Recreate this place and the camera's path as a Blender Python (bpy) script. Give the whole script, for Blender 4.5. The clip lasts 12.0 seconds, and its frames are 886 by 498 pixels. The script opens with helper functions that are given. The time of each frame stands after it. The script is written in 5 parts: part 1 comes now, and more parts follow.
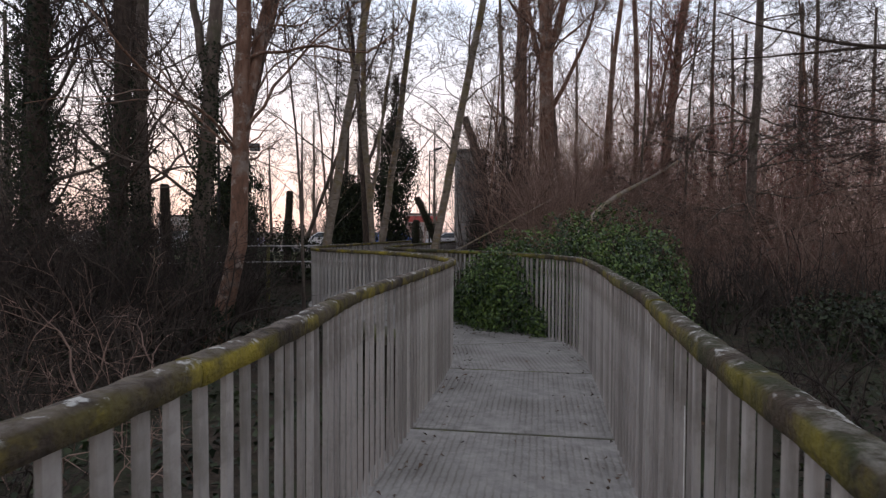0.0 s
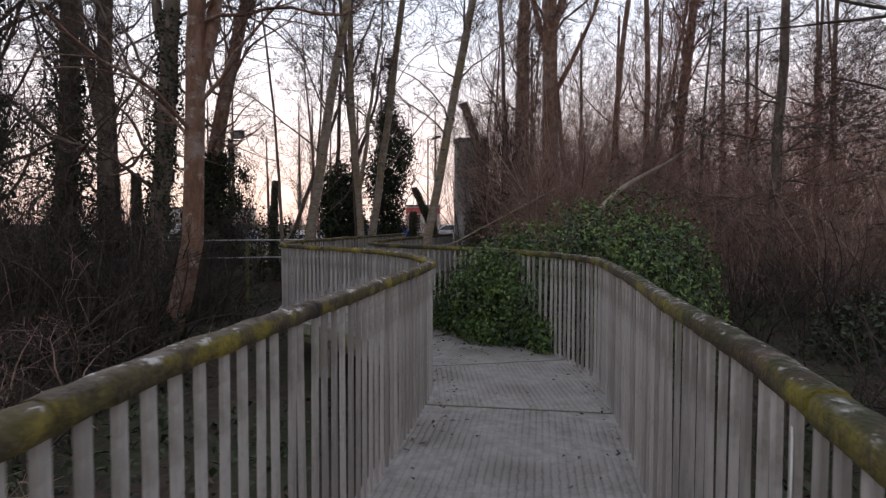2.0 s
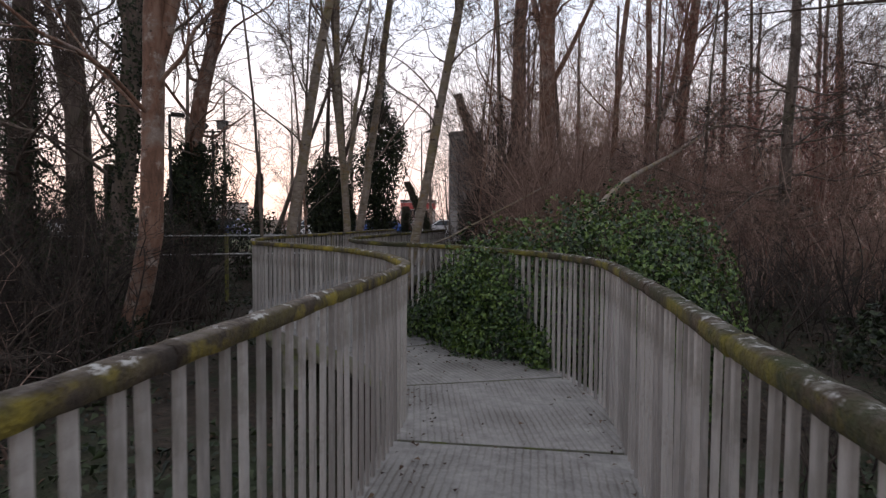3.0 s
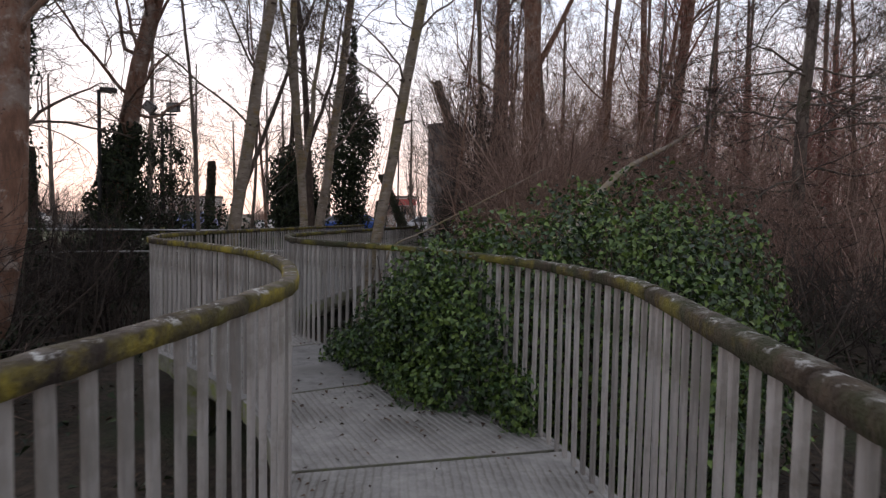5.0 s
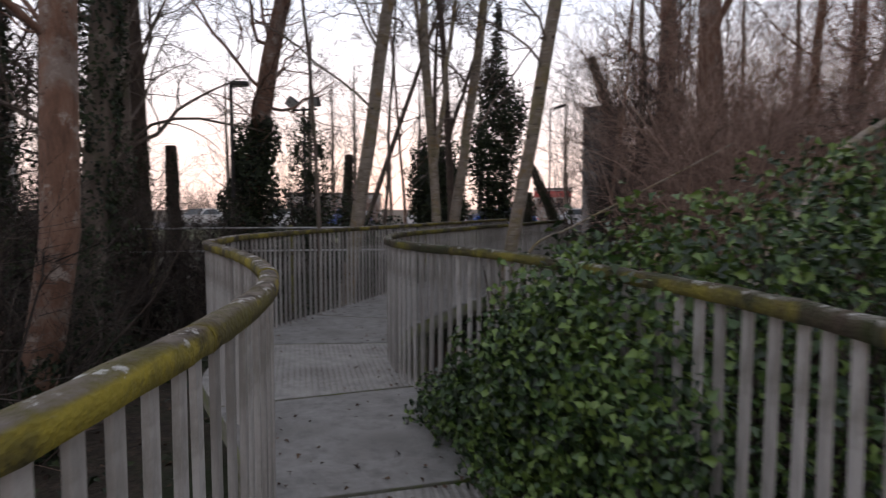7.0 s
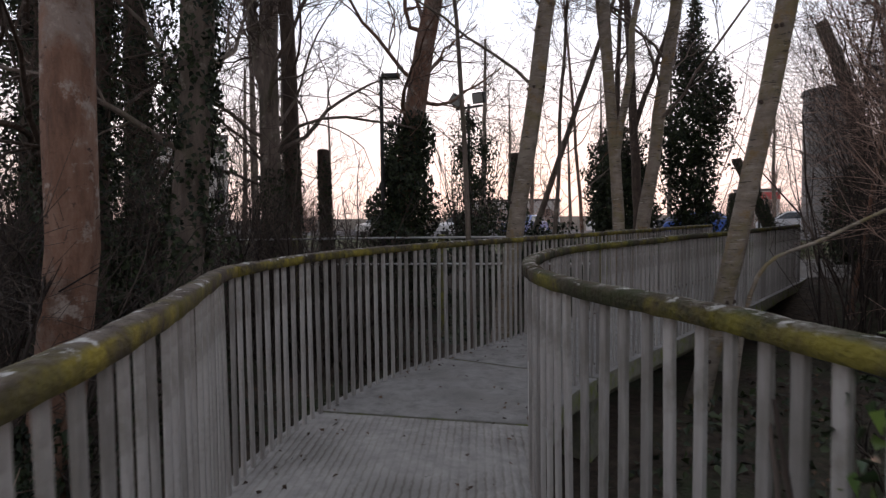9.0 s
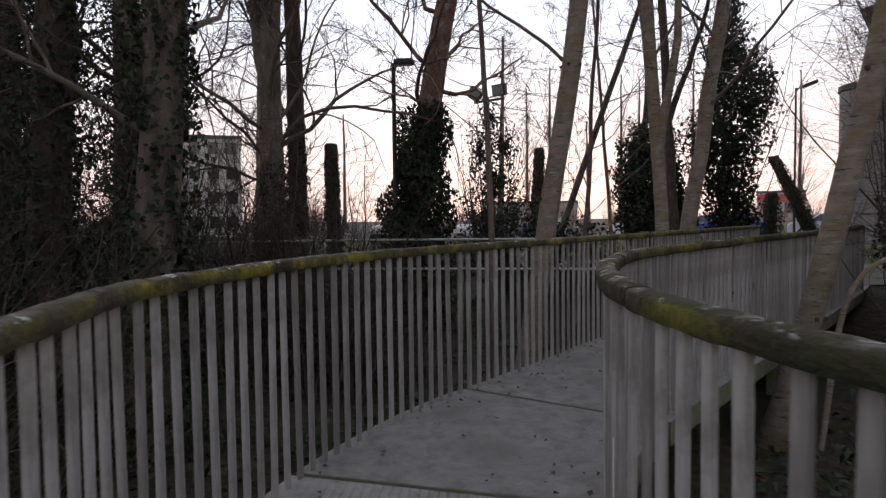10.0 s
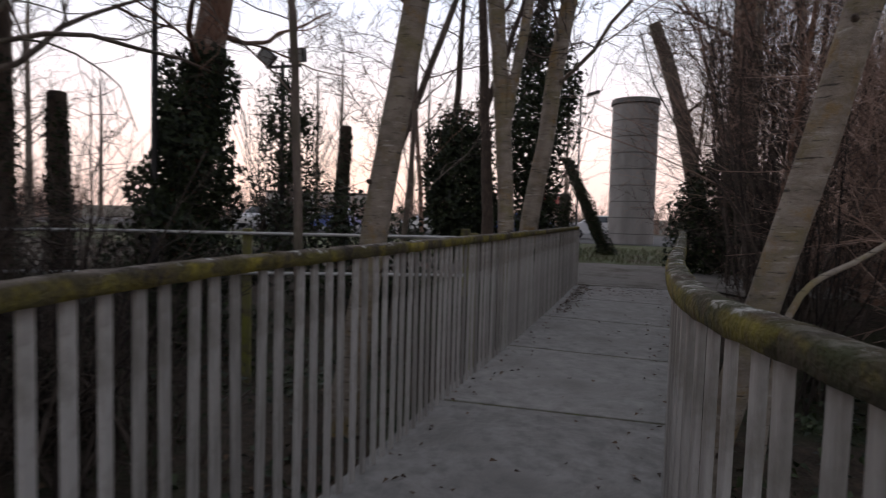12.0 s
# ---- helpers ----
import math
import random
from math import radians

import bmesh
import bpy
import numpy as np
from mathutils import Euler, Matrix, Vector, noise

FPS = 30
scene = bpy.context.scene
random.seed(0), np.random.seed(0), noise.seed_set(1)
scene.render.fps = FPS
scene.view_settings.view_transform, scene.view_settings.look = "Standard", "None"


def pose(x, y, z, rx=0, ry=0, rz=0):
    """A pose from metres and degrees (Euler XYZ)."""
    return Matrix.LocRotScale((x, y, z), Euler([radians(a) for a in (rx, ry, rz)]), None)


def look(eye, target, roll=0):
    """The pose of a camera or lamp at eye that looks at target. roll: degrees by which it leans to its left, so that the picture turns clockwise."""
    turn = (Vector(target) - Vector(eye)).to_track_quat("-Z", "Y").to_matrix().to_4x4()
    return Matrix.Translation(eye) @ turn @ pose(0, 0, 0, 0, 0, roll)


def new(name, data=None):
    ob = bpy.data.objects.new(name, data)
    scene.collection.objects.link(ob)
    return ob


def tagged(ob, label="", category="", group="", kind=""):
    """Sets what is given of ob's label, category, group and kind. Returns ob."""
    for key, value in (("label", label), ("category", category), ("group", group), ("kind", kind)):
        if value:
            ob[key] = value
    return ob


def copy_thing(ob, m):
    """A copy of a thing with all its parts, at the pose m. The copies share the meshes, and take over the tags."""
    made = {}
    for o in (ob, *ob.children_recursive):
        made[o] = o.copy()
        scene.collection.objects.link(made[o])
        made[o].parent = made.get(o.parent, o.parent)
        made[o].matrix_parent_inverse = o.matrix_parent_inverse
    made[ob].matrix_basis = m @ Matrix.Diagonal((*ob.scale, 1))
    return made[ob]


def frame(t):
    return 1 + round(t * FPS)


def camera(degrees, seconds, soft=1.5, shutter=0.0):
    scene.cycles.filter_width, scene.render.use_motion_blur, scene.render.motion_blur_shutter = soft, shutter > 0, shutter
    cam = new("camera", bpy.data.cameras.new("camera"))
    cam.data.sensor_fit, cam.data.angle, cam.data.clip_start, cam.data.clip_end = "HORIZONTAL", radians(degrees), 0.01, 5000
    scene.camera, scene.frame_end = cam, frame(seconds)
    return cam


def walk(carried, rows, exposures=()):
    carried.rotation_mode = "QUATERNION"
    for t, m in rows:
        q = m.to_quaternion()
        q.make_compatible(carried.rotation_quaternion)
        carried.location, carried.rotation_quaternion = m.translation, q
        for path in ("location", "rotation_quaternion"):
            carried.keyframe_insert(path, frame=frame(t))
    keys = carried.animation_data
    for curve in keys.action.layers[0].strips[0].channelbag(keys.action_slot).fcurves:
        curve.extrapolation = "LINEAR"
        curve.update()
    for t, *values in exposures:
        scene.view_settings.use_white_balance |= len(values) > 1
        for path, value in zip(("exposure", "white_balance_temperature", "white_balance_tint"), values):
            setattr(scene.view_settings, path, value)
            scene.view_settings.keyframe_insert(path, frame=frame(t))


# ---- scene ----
cam = camera(72.0, 12.0, soft=1.3, shutter=0.3)
PATH = [
    (0, (0.903, 0.118, 1.402), (0.655, 2.102, 1.349), 0.29),
    (0.5, (0.891, 0.401, 1.381), (0.64, 2.384, 1.331), 0.37),
    (1, (0.913, 0.776, 1.394), (0.654, 2.758, 1.33), 0.15),
    (1.5, (0.898, 1.242, 1.403), (0.64, 3.224, 1.329), 0.25),
    (2, (0.941, 1.655, 1.42), (0.684, 3.637, 1.34), 0.11),
    (2.5, (0.952, 2.119, 1.406), (0.701, 4.102, 1.323), 0.17),
    (3, (0.965, 2.561, 1.419), (0.721, 4.544, 1.324), 0.33),
    (4.8, (1.039, 4.343, 1.367), (0.844, 6.331, 1.262), 1.00),
    (5, (1.026, 4.509, 1.38), (0.84, 6.498, 1.276), 1.02),
    (5.5, (1.068, 5.015, 1.37), (0.892, 7.004, 1.264), 0.90),
    (6, (1.012, 5.438, 1.372), (0.843, 7.428, 1.261), 0.78),
    (6.5, (1.053, 5.959, 1.386), (0.738, 7.931, 1.266), 0.27),
    (7, (0.893, 6.539, 1.372), (0.215, 8.416, 1.242), -0.05),
    (7.2, (0.833, 6.791, 1.349), (0.025, 8.616, 1.223), -0.00),
    (7.5, (0.745, 7.147, 1.35), (-0.182, 8.914, 1.221), -0.40),
    (7.7, (0.696, 7.356, 1.338), (-0.278, 9.098, 1.213), -0.54),
    (9.3, (-0.103, 9.025, 1.349), (-1.314, 10.613, 1.247), -0.54),
    (9.5, (-0.248, 9.203, 1.335), (-1.463, 10.788, 1.234), -0.27),
    (9.6, (-0.332, 9.285, 1.33), (-1.55, 10.869, 1.23), -0.21),
    (10, (-0.643, 9.634, 1.297), (-1.876, 11.206, 1.203), -0.76),
    (10.5, (-1.064, 10.037, 1.267), (-2.306, 11.602, 1.179), -0.28),
    (11, (-1.444, 10.306, 1.292), (-2.645, 11.903, 1.187), 0.88),
    (11.5, (-1.807, 10.863, 1.278), (-2.754, 12.621, 1.17), 1.32),
    (12, (-2.056, 11.411, 1.277), (-2.677, 13.309, 1.162), 1.56),
]
walk(cam, [(t, look(eye, target, roll)) for t, eye, target, roll in PATH],
     exposures=[(0, 0.2), (2, 0.3), (5, 0.38), (6, 0.44), (7, 0.36), (9.5, 0.3), (11, 0.22), (12, 0.12)])

# ---- world, sun ----
SUN_ELEV, SUN_ROT = radians(3), radians(-28)
world = bpy.data.worlds.new("dusk_sky")
scene.world = world
world.use_nodes = True
wn, wl = world.node_tree.nodes, world.node_tree.links
wn.clear()
w_out = wn.new("ShaderNodeOutputWorld")
w_bg = wn.new("ShaderNodeBackground")
w_sky = wn.new("ShaderNodeTexSky")
w_sky.sky_type = "NISHITA"
w_sky.sun_disc = False
w_sky.sun_elevation, w_sky.sun_rotation = SUN_ELEV, SUN_ROT
w_sky.air_density, w_sky.dust_density, w_sky.ozone_density = 1.0, 1.5, 1.5
w_tc = wn.new("ShaderNodeTexCoord")
w_sep = wn.new("ShaderNodeSeparateXYZ")
w_ramp = wn.new("ShaderNodeValToRGB")
w_mix = wn.new("ShaderNodeMixRGB")
w_mul = wn.new("ShaderNodeMixRGB")
w_mul.blend_type = "MULTIPLY"
w_mul.inputs[0].default_value = 1.0
w_mul.inputs[2].default_value = (0.10, 0.10, 0.10, 1)
# thin high haze of dusk: peach at the horizon, pale lilac, then pale blue
er = w_ramp.color_ramp.elements
er[0].position, er[0].color = 0.0, (0.96, 0.70, 0.63, 1)
er[1].position, er[1].color = 1.0, (0.43, 0.42, 0.48, 1)
for pos, col in ((0.09, (1.02, 0.82, 0.77, 1)), (0.20, (0.95, 0.88, 0.92, 1)), (0.34, (0.76, 0.82, 0.97, 1)), (0.55, (0.62, 0.66, 0.78, 1))):
    el = er.new(pos)
    el.color = col
w_dot = wn.new("ShaderNodeVectorMath")
w_dot.operation = "DOT_PRODUCT"
w_dot.inputs[1].default_value = (math.sin(SUN_ROT), math.cos(SUN_ROT), 0.0)
w_side = wn.new("ShaderNodeMapRange")
w_side.inputs["From Min"].default_value, w_side.inputs["From Max"].default_value = -0.9, 0.9
w_side.inputs["To Min"].default_value, w_side.inputs["To Max"].default_value = 0.68, 1.02
w_glow = wn.new("ShaderNodeVectorMath")
w_glow.operation = "SCALE"
wl.new(w_tc.outputs["Generated"], w_dot.inputs[0])
wl.new(w_dot.outputs["Value"], w_side.inputs["Value"])
wl.new(w_side.outputs[0], w_glow.inputs["Scale"])
wl.new(w_ramp.outputs[0], w_glow.inputs[0])
wl.new(w_tc.outputs["Generated"], w_sep.inputs[0])
wl.new(w_sep.outputs["Z"], w_ramp.inputs[0])
wl.new(w_sky.outputs[0], w_mul.inputs[1])
w_mix.inputs[0].default_value = 0.95
wl.new(w_mul.outputs[0], w_mix.inputs[1])
wl.new(w_glow.outputs[0], w_mix.inputs[2])
wl.new(w_mix.outputs[0], w_bg.inputs[0])
wl.new(w_bg.outputs[0], w_out.inputs[0])
w_bg.inputs[1].default_value = 1.2

sun_data = bpy.data.lights.new("sun", "SUN")
sun_data.energy, sun_data.angle, sun_data.color = 0.7, radians(10), (1.0, 0.6, 0.46)
sun = new("sun", sun_data)
sun.matrix_world = look((0, 0, 30), (-math.sin(SUN_ROT) * 100, -math.cos(SUN_ROT) * 100, 30 - 100 * math.tan(SUN_ELEV)))

# ---- materials ----


def material(name, stops, scale=4.0, detail=6.0, rough=(0.7, 0.9), bump=0.3, bump_scale=40.0, stretch=(1, 1, 1),
             coord="Object", metal=0.0, spec=0.4, second=None, second_scale=0.7, second_at=(0.5, 0.65), island=0.0, objrand=0.0, bump_dist=0.01):
    """Noise colour between the stops, a second patchy colour over it, noise bump."""
    m = bpy.data.materials.new(name)
    m.use_nodes = True
    n, l = m.node_tree.nodes, m.node_tree.links
    p = n["Principled BSDF"]
    tc = n.new("ShaderNodeTexCoord")
    mp = n.new("ShaderNodeMapping")
    mp.inputs["Scale"].default_value = stretch
    l.new(tc.outputs[coord], mp.inputs[0])
    n1 = n.new("ShaderNodeTexNoise")
    n1.inputs["Scale"].default_value, n1.inputs["Detail"].default_value, n1.inputs["Roughness"].default_value = scale, detail, 0.65
    l.new(mp.outputs[0], n1.inputs["Vector"])
    r = n.new("ShaderNodeValToRGB")
    e = r.color_ramp.elements
    e[0].position, e[0].color = 0.3, (*stops[0], 1)
    e[1].position, e[1].color = 0.7, (*stops[-1], 1)
    for k, c in enumerate(stops[1:-1]):
        e.new(0.3 + 0.4 * (k + 1) / (len(stops) - 1)).color = (*c, 1)
    fac = n1.outputs["Fac"]
    if island or objrand:
        if island:
            src = n.new("ShaderNodeNewGeometry").outputs["Random Per Island"]
        else:
            src = n.new("ShaderNodeObjectInfo").outputs["Random"]
        amount = island or objrand
        mm = n.new("ShaderNodeMapRange")
        mm.inputs["To Min"].default_value, mm.inputs["To Max"].default_value = -amount, amount
        l.new(src, mm.inputs["Value"])
        ad = n.new("ShaderNodeMath")
        ad.operation = "ADD"
        l.new(fac, ad.inputs[0])
        l.new(mm.outputs[0], ad.inputs[1])
        fac = ad.outputs[0]
    l.new(fac, r.inputs[0])
    col = r.outputs[0]
    if second:
        n2 = n.new("ShaderNodeTexNoise")
        n2.inputs["Scale"].default_value, n2.inputs["Detail"].default_value, n2.inputs["Roughness"].default_value = second_scale, 8, 0.7
        l.new(tc.outputs[coord], n2.inputs["Vector"])
        mr = n.new("ShaderNodeMapRange")
        mr.inputs["From Min"].default_value, mr.inputs["From Max"].default_value = second_at
        l.new(n2.outputs["Fac"], mr.inputs["Value"])
        mx = n.new("ShaderNodeMixRGB")
        mx.inputs[2].default_value = (*second, 1)
        l.new(mr.outputs[0], mx.inputs[0])
        l.new(col, mx.inputs[1])
        col = mx.outputs[0]
    l.new(col, p.inputs["Base Color"])
    rr = n.new("ShaderNodeMapRange")
    rr.inputs["To Min"].default_value, rr.inputs["To Max"].default_value = rough
    l.new(n1.outputs["Fac"], rr.inputs["Value"])
    l.new(rr.outputs[0], p.inputs["Roughness"])
    p.inputs["Metallic"].default_value = metal
    p.inputs["Specular IOR Level"].default_value = spec
    if bump:
        n3 = n.new("ShaderNodeTexNoise")
        n3.inputs["Scale"].default_value, n3.inputs["Detail"].default_value = bump_scale, 5
        l.new(mp.outputs[0], n3.inputs["Vector"])
        b = n.new("ShaderNodeBump")
        b.inputs["Strength"].default_value, b.inputs["Distance"].default_value = bump, bump_dist
        l.new(n3.outputs["Fac"], b.inputs["Height"])
        l.new(b.outputs[0], p.inputs["Normal"])
    return m


def over(m, colour, scale, lo, hi, coord="Object", up=None, stretch=None):
    """Lays a patchy second colour over a material; with up, only where the face turns upwards (lichen, moss)."""
    n, l = m.node_tree.nodes, m.node_tree.links
    p = n["Principled BSDF"]
    old = p.inputs["Base Color"].links[0].from_socket
    tc = n.new("ShaderNodeTexCoord")
    t = n.new("ShaderNodeTexNoise")
    t.inputs["Scale"].default_value, t.inputs["Detail"].default_value, t.inputs["Roughness"].default_value = scale, 8, 0.7
    l.new(tc.outputs[coord], t.inputs["Vector"])
    if stretch:
        mp = n.new("ShaderNodeMapping")
        mp.inputs["Scale"].default_value = stretch
        l.new(tc.outputs[coord], mp.inputs["Vector"])
        l.new(mp.outputs[0], t.inputs["Vector"])
    mr = n.new("ShaderNodeMapRange")
    mr.inputs["From Min"].default_value, mr.inputs["From Max"].default_value = lo, hi
    l.new(t.outputs["Fac"], mr.inputs["Value"])
    fac = mr.outputs[0]
    if up:
        g = n.new("ShaderNodeNewGeometry")
        sx = n.new("ShaderNodeSeparateXYZ")
        l.new(g.outputs["Normal"], sx.inputs[0])
        mu = n.new("ShaderNodeMapRange")
        mu.inputs["From Min"].default_value, mu.inputs["From Max"].default_value = up
        l.new(sx.outputs["Z"], mu.inputs["Value"])
        ml = n.new("ShaderNodeMath")
        ml.operation = "MULTIPLY"
        l.new(fac, ml.inputs[0])
        l.new(mu.outputs[0], ml.inputs[1])
        fac = ml.outputs[0]
    mx = n.new("ShaderNodeMixRGB")
    mx.inputs[2].default_value = (*colour, 1)
    l.new(fac, mx.inputs[0])
    l.new(old, mx.inputs[1])
    l.new(mx.outputs[0], p.inputs["Base Color"])
    return m


M_SLAB = material("grooved_concrete", [(0.19, 0.182, 0.172), (0.30, 0.29, 0.272), (0.40, 0.385, 0.36)], 7, 8, (0.75, 0.95), 0.5, 90,
                  second=(0.13, 0.122, 0.11), second_scale=1.7, second_at=(0.5, 0.75), objrand=0.06)
over(M_SLAB, (0.10, 0.095, 0.08), 9, 0.64, 0.72)
# shallow lengthwise grooves cast into the slabs
_n, _l = M_SLAB.node_tree.nodes, M_SLAB.node_tree.links
_tc, _wv = _n.new("ShaderNodeTexCoord"), _n.new("ShaderNodeTexWave")
_wv.bands_direction = "X"
_wv.inputs["Scale"].default_value, _wv.inputs["Distortion"].default_value = 6.8, 1.7
_wv.inputs["Detail"].default_value, _wv.inputs["Detail Scale"].default_value = 2.0, 2.0
_l.new(_tc.outputs["Object"], _wv.inputs["Vector"])
_gm = _n.new("ShaderNodeMixRGB")
_gm.blend_type = "MULTIPLY"
_gr = _n.new("ShaderNodeMapRange")
_gr.inputs["From Min"].default_value, _gr.inputs["From Max"].default_value = 0.35, 0.0
_gr.inputs["To Max"].default_value = 0.8
_l.new(_wv.outputs["Fac"], _gr.inputs["Value"])
# worn smooth in patches
_pn, _pr, _pm = _n.new("ShaderNodeTexNoise"), _n.new("ShaderNodeMapRange"), _n.new("ShaderNodeMath")
_pn.inputs["Scale"].default_value, _pn.inputs["Detail"].default_value = 1.6, 4
_pr.inputs["From Min"].default_value, _pr.inputs["From Max"].default_value = 0.38, 0.62
_pr.inputs["To Min"].default_value = 0.12
_l.new(_tc.outputs["Object"], _pn.inputs["Vector"])
_l.new(_pn.outputs["Fac"], _pr.inputs["Value"])
_pm.operation = "MULTIPLY"
_l.new(_gr.outputs[0], _pm.inputs[0])
_l.new(_pr.outputs[0], _pm.inputs[1])
_l.new(_pm.outputs[0], _gm.inputs[0])
_l.new(_n["Principled BSDF"].inputs["Base Color"].links[0].from_socket, _gm.inputs[1])
_gm.inputs[2].default_value = (0.55, 0.52, 0.47, 1)
_l.new(_gm.outputs[0], _n["Principled BSDF"].inputs["Base Color"])
_b2 = _n.new("ShaderNodeBump")
_b2.inputs["Strength"].default_value, _b2.inputs["Distance"].default_value = 0.5, 0.010
_l.new(_wv.outputs["Fac"], _b2.inputs["Height"])
_ps = _n.new("ShaderNodeMath")
_ps.operation = "MULTIPLY"
_l.new(_pr.outputs[0], _ps.inputs[0])
_ps.inputs[1].default_value = 0.85
_l.new(_ps.outputs[0], _b2.inputs["Strength"])
_old = _n["Principled BSDF"].inputs["Normal"].links[0].from_node
_l.new(_b2.outputs[0], _old.inputs["Normal"])
M_SLAB_PLAIN = material("plain_concrete", [(0.165, 0.16, 0.153), (0.26, 0.252, 0.24), (0.35, 0.34, 0.322)], 7, 8, (0.75, 0.95), 0.5, 90,
                  second=(0.13, 0.122, 0.11), second_scale=1.7, second_at=(0.5, 0.75), objrand=0.06)
over(M_SLAB_PLAIN, (0.10, 0.095, 0.08), 9, 0.64, 0.72)
M_SLAB_EDGE = material("mossy_concrete_edge", [(0.14, 0.14, 0.10), (0.26, 0.25, 0.20)], 12, 6, second=(0.16, 0.19, 0.04), second_scale=5)
M_BALUSTER = material("weathered_grey_timber", [(0.22, 0.205, 0.19), (0.32, 0.30, 0.28), (0.40, 0.38, 0.355)], 5, 7, (0.7, 0.9), 0.35, 60, (6, 6, 0.6),
                      second=(0.17, 0.155, 0.13), second_scale=4, second_at=(0.5, 0.72), objrand=0.22)
over(M_BALUSTER, (0.17, 0.18, 0.10), 3.0, 0.6, 0.8)
M_RAIL = material("mossy_handrail_timber", [(0.025, 0.019, 0.014), (0.06, 0.046, 0.034), (0.13, 0.105, 0.08)], 14, 8, (0.8, 0.98), 0.6, 70,
                  second=(0.095, 0.085, 0.022), second_scale=3.5, second_at=(0.45, 0.64), bump_dist=0.03)
over(M_RAIL, (0.12, 0.106, 0.022), 3.0, 0.44, 0.62, up=(0.9, 0.4))
over(M_RAIL, (0.30, 0.245, 0.03), 3.2, 0.47, 0.62, up=(0.97, 0.5))
over(M_RAIL, (0.03, 0.022, 0.016), 2.3, 0.52, 0.64)
over(M_RAIL, (0.17, 0.145, 0.12), 9.0, 0.42, 0.6, up=(0.6, 0.95))
over(M_RAIL, (0.50, 0.50, 0.47), 13.0, 0.57, 0.62, up=(0.3, 0.8))
# same timber for the right railing: dark moss, plus its shade put into the colours
M_RAIL_SHADED = material("shaded_mossy_handrail_timber", [(0.026, 0.018, 0.012), (0.055, 0.04, 0.026), (0.105, 0.08, 0.053)], 14, 8, (0.85, 0.98), 0.7, 70,
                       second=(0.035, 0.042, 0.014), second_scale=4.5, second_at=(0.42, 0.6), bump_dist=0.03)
over(M_RAIL_SHADED, (0.19, 0.165, 0.025), 2.2, 0.47, 0.62, up=(0.97, 0.5))
over(M_RAIL_SHADED, (0.20, 0.19, 0.16), 10.0, 0.50, 0.62, up=(0.55, 0.95))
over(M_RAIL_SHADED, (0.45, 0.45, 0.42), 15.0, 0.56, 0.62, up=(0.4, 0.9))
M_DROPPING = material("chalky_white_streak", [(0.6, 0.6, 0.58), (0.78, 0.78, 0.75)], 30, 5, (0.8, 0.95), 0.2, 90)
M_GROUND = material("leaf_litter_soil", [(0.022, 0.017, 0.012), (0.05, 0.038, 0.027), (0.095, 0.07, 0.05)], 9, 10, (0.9, 1.0), 1.0, 25,
                    second=(0.032, 0.045, 0.018), second_scale=0.5, second_at=(0.46, 0.62), coord="Object", bump_dist=0.04)
M_GRASS = material("rough_grass", [(0.035, 0.05, 0.015), (0.07, 0.085, 0.03), (0.11, 0.11, 0.05)], 6, 10, (0.9, 1.0), 1.0, 60, second=(0.09, 0.07, 0.045), second_scale=0.6)
M_PATH = material("worn_path", [(0.11, 0.10, 0.09), (0.17, 0.16, 0.145), (0.22, 0.21, 0.19)], 6, 10, (0.85, 1.0), 0.6, 80, second=(0.07, 0.06, 0.045), second_scale=0.9)
M_ASPHALT = material("car_park_asphalt", [(0.04, 0.04, 0.042), (0.07, 0.07, 0.07)], 10, 8, (0.8, 0.95), 0.4, 120)
M_BARK_RED = material("reddish_flaky_bark", [(0.085, 0.045, 0.03), (0.19, 0.105, 0.07), (0.27, 0.17, 0.125)], 5, 9, (0.8, 0.97), 0.9, 18, (1.6, 1.6, 0.5),
                      second=(0.24, 0.19, 0.16), second_scale=2.5, second_at=(0.5, 0.62), bump_dist=0.03)
M_BARK_GREY = material("grey_brown_bark", [(0.075, 0.058, 0.048), (0.15, 0.118, 0.098), (0.22, 0.18, 0.15)], 5, 9, (0.8, 0.97), 0.8, 22, (1.8, 1.8, 0.5),
                       second=(0.10, 0.10, 0.06), second_scale=2, second_at=(0.5, 0.7), bump_dist=0.025)
M_BARK_PALE = material("pale_smooth_bark", [(0.14, 0.115, 0.09), (0.25, 0.21, 0.17), (0.33, 0.285, 0.235)], 5, 9, (0.75, 0.95), 0.5, 26, (1.0, 1.0, 2.2),
                       second=(0.16, 0.12, 0.06), second_scale=2.2, second_at=(0.52, 0.68), bump_dist=0.012)
over(M_BARK_PALE, (0.05, 0.04, 0.03), 5.0, 0.64, 0.70)
over(M_BARK_RED, (0.34, 0.28, 0.24), 5.0, 0.56, 0.64)
over(M_BARK_RED, (0.05, 0.03, 0.022), 11.0, 0.60, 0.66)
over(M_BARK_PALE, (0.19, 0.16, 0.05), 1.6, 0.5, 0.7)
over(M_BARK_PALE, (0.24, 0.155, 0.06), 3.0, 0.54, 0.66)
over(M_BARK_PALE, (0.045, 0.036, 0.028), 7.0, 0.585, 0.63, stretch=(0.7, 0.7, 7.0))
over(M_BARK_PALE, (0.42, 0.38, 0.33), 5.0, 0.60, 0.66, stretch=(0.6, 0.6, 4.0))
over(M_BARK_GREY, (0.28, 0.25, 0.21), 6.0, 0.58, 0.66)
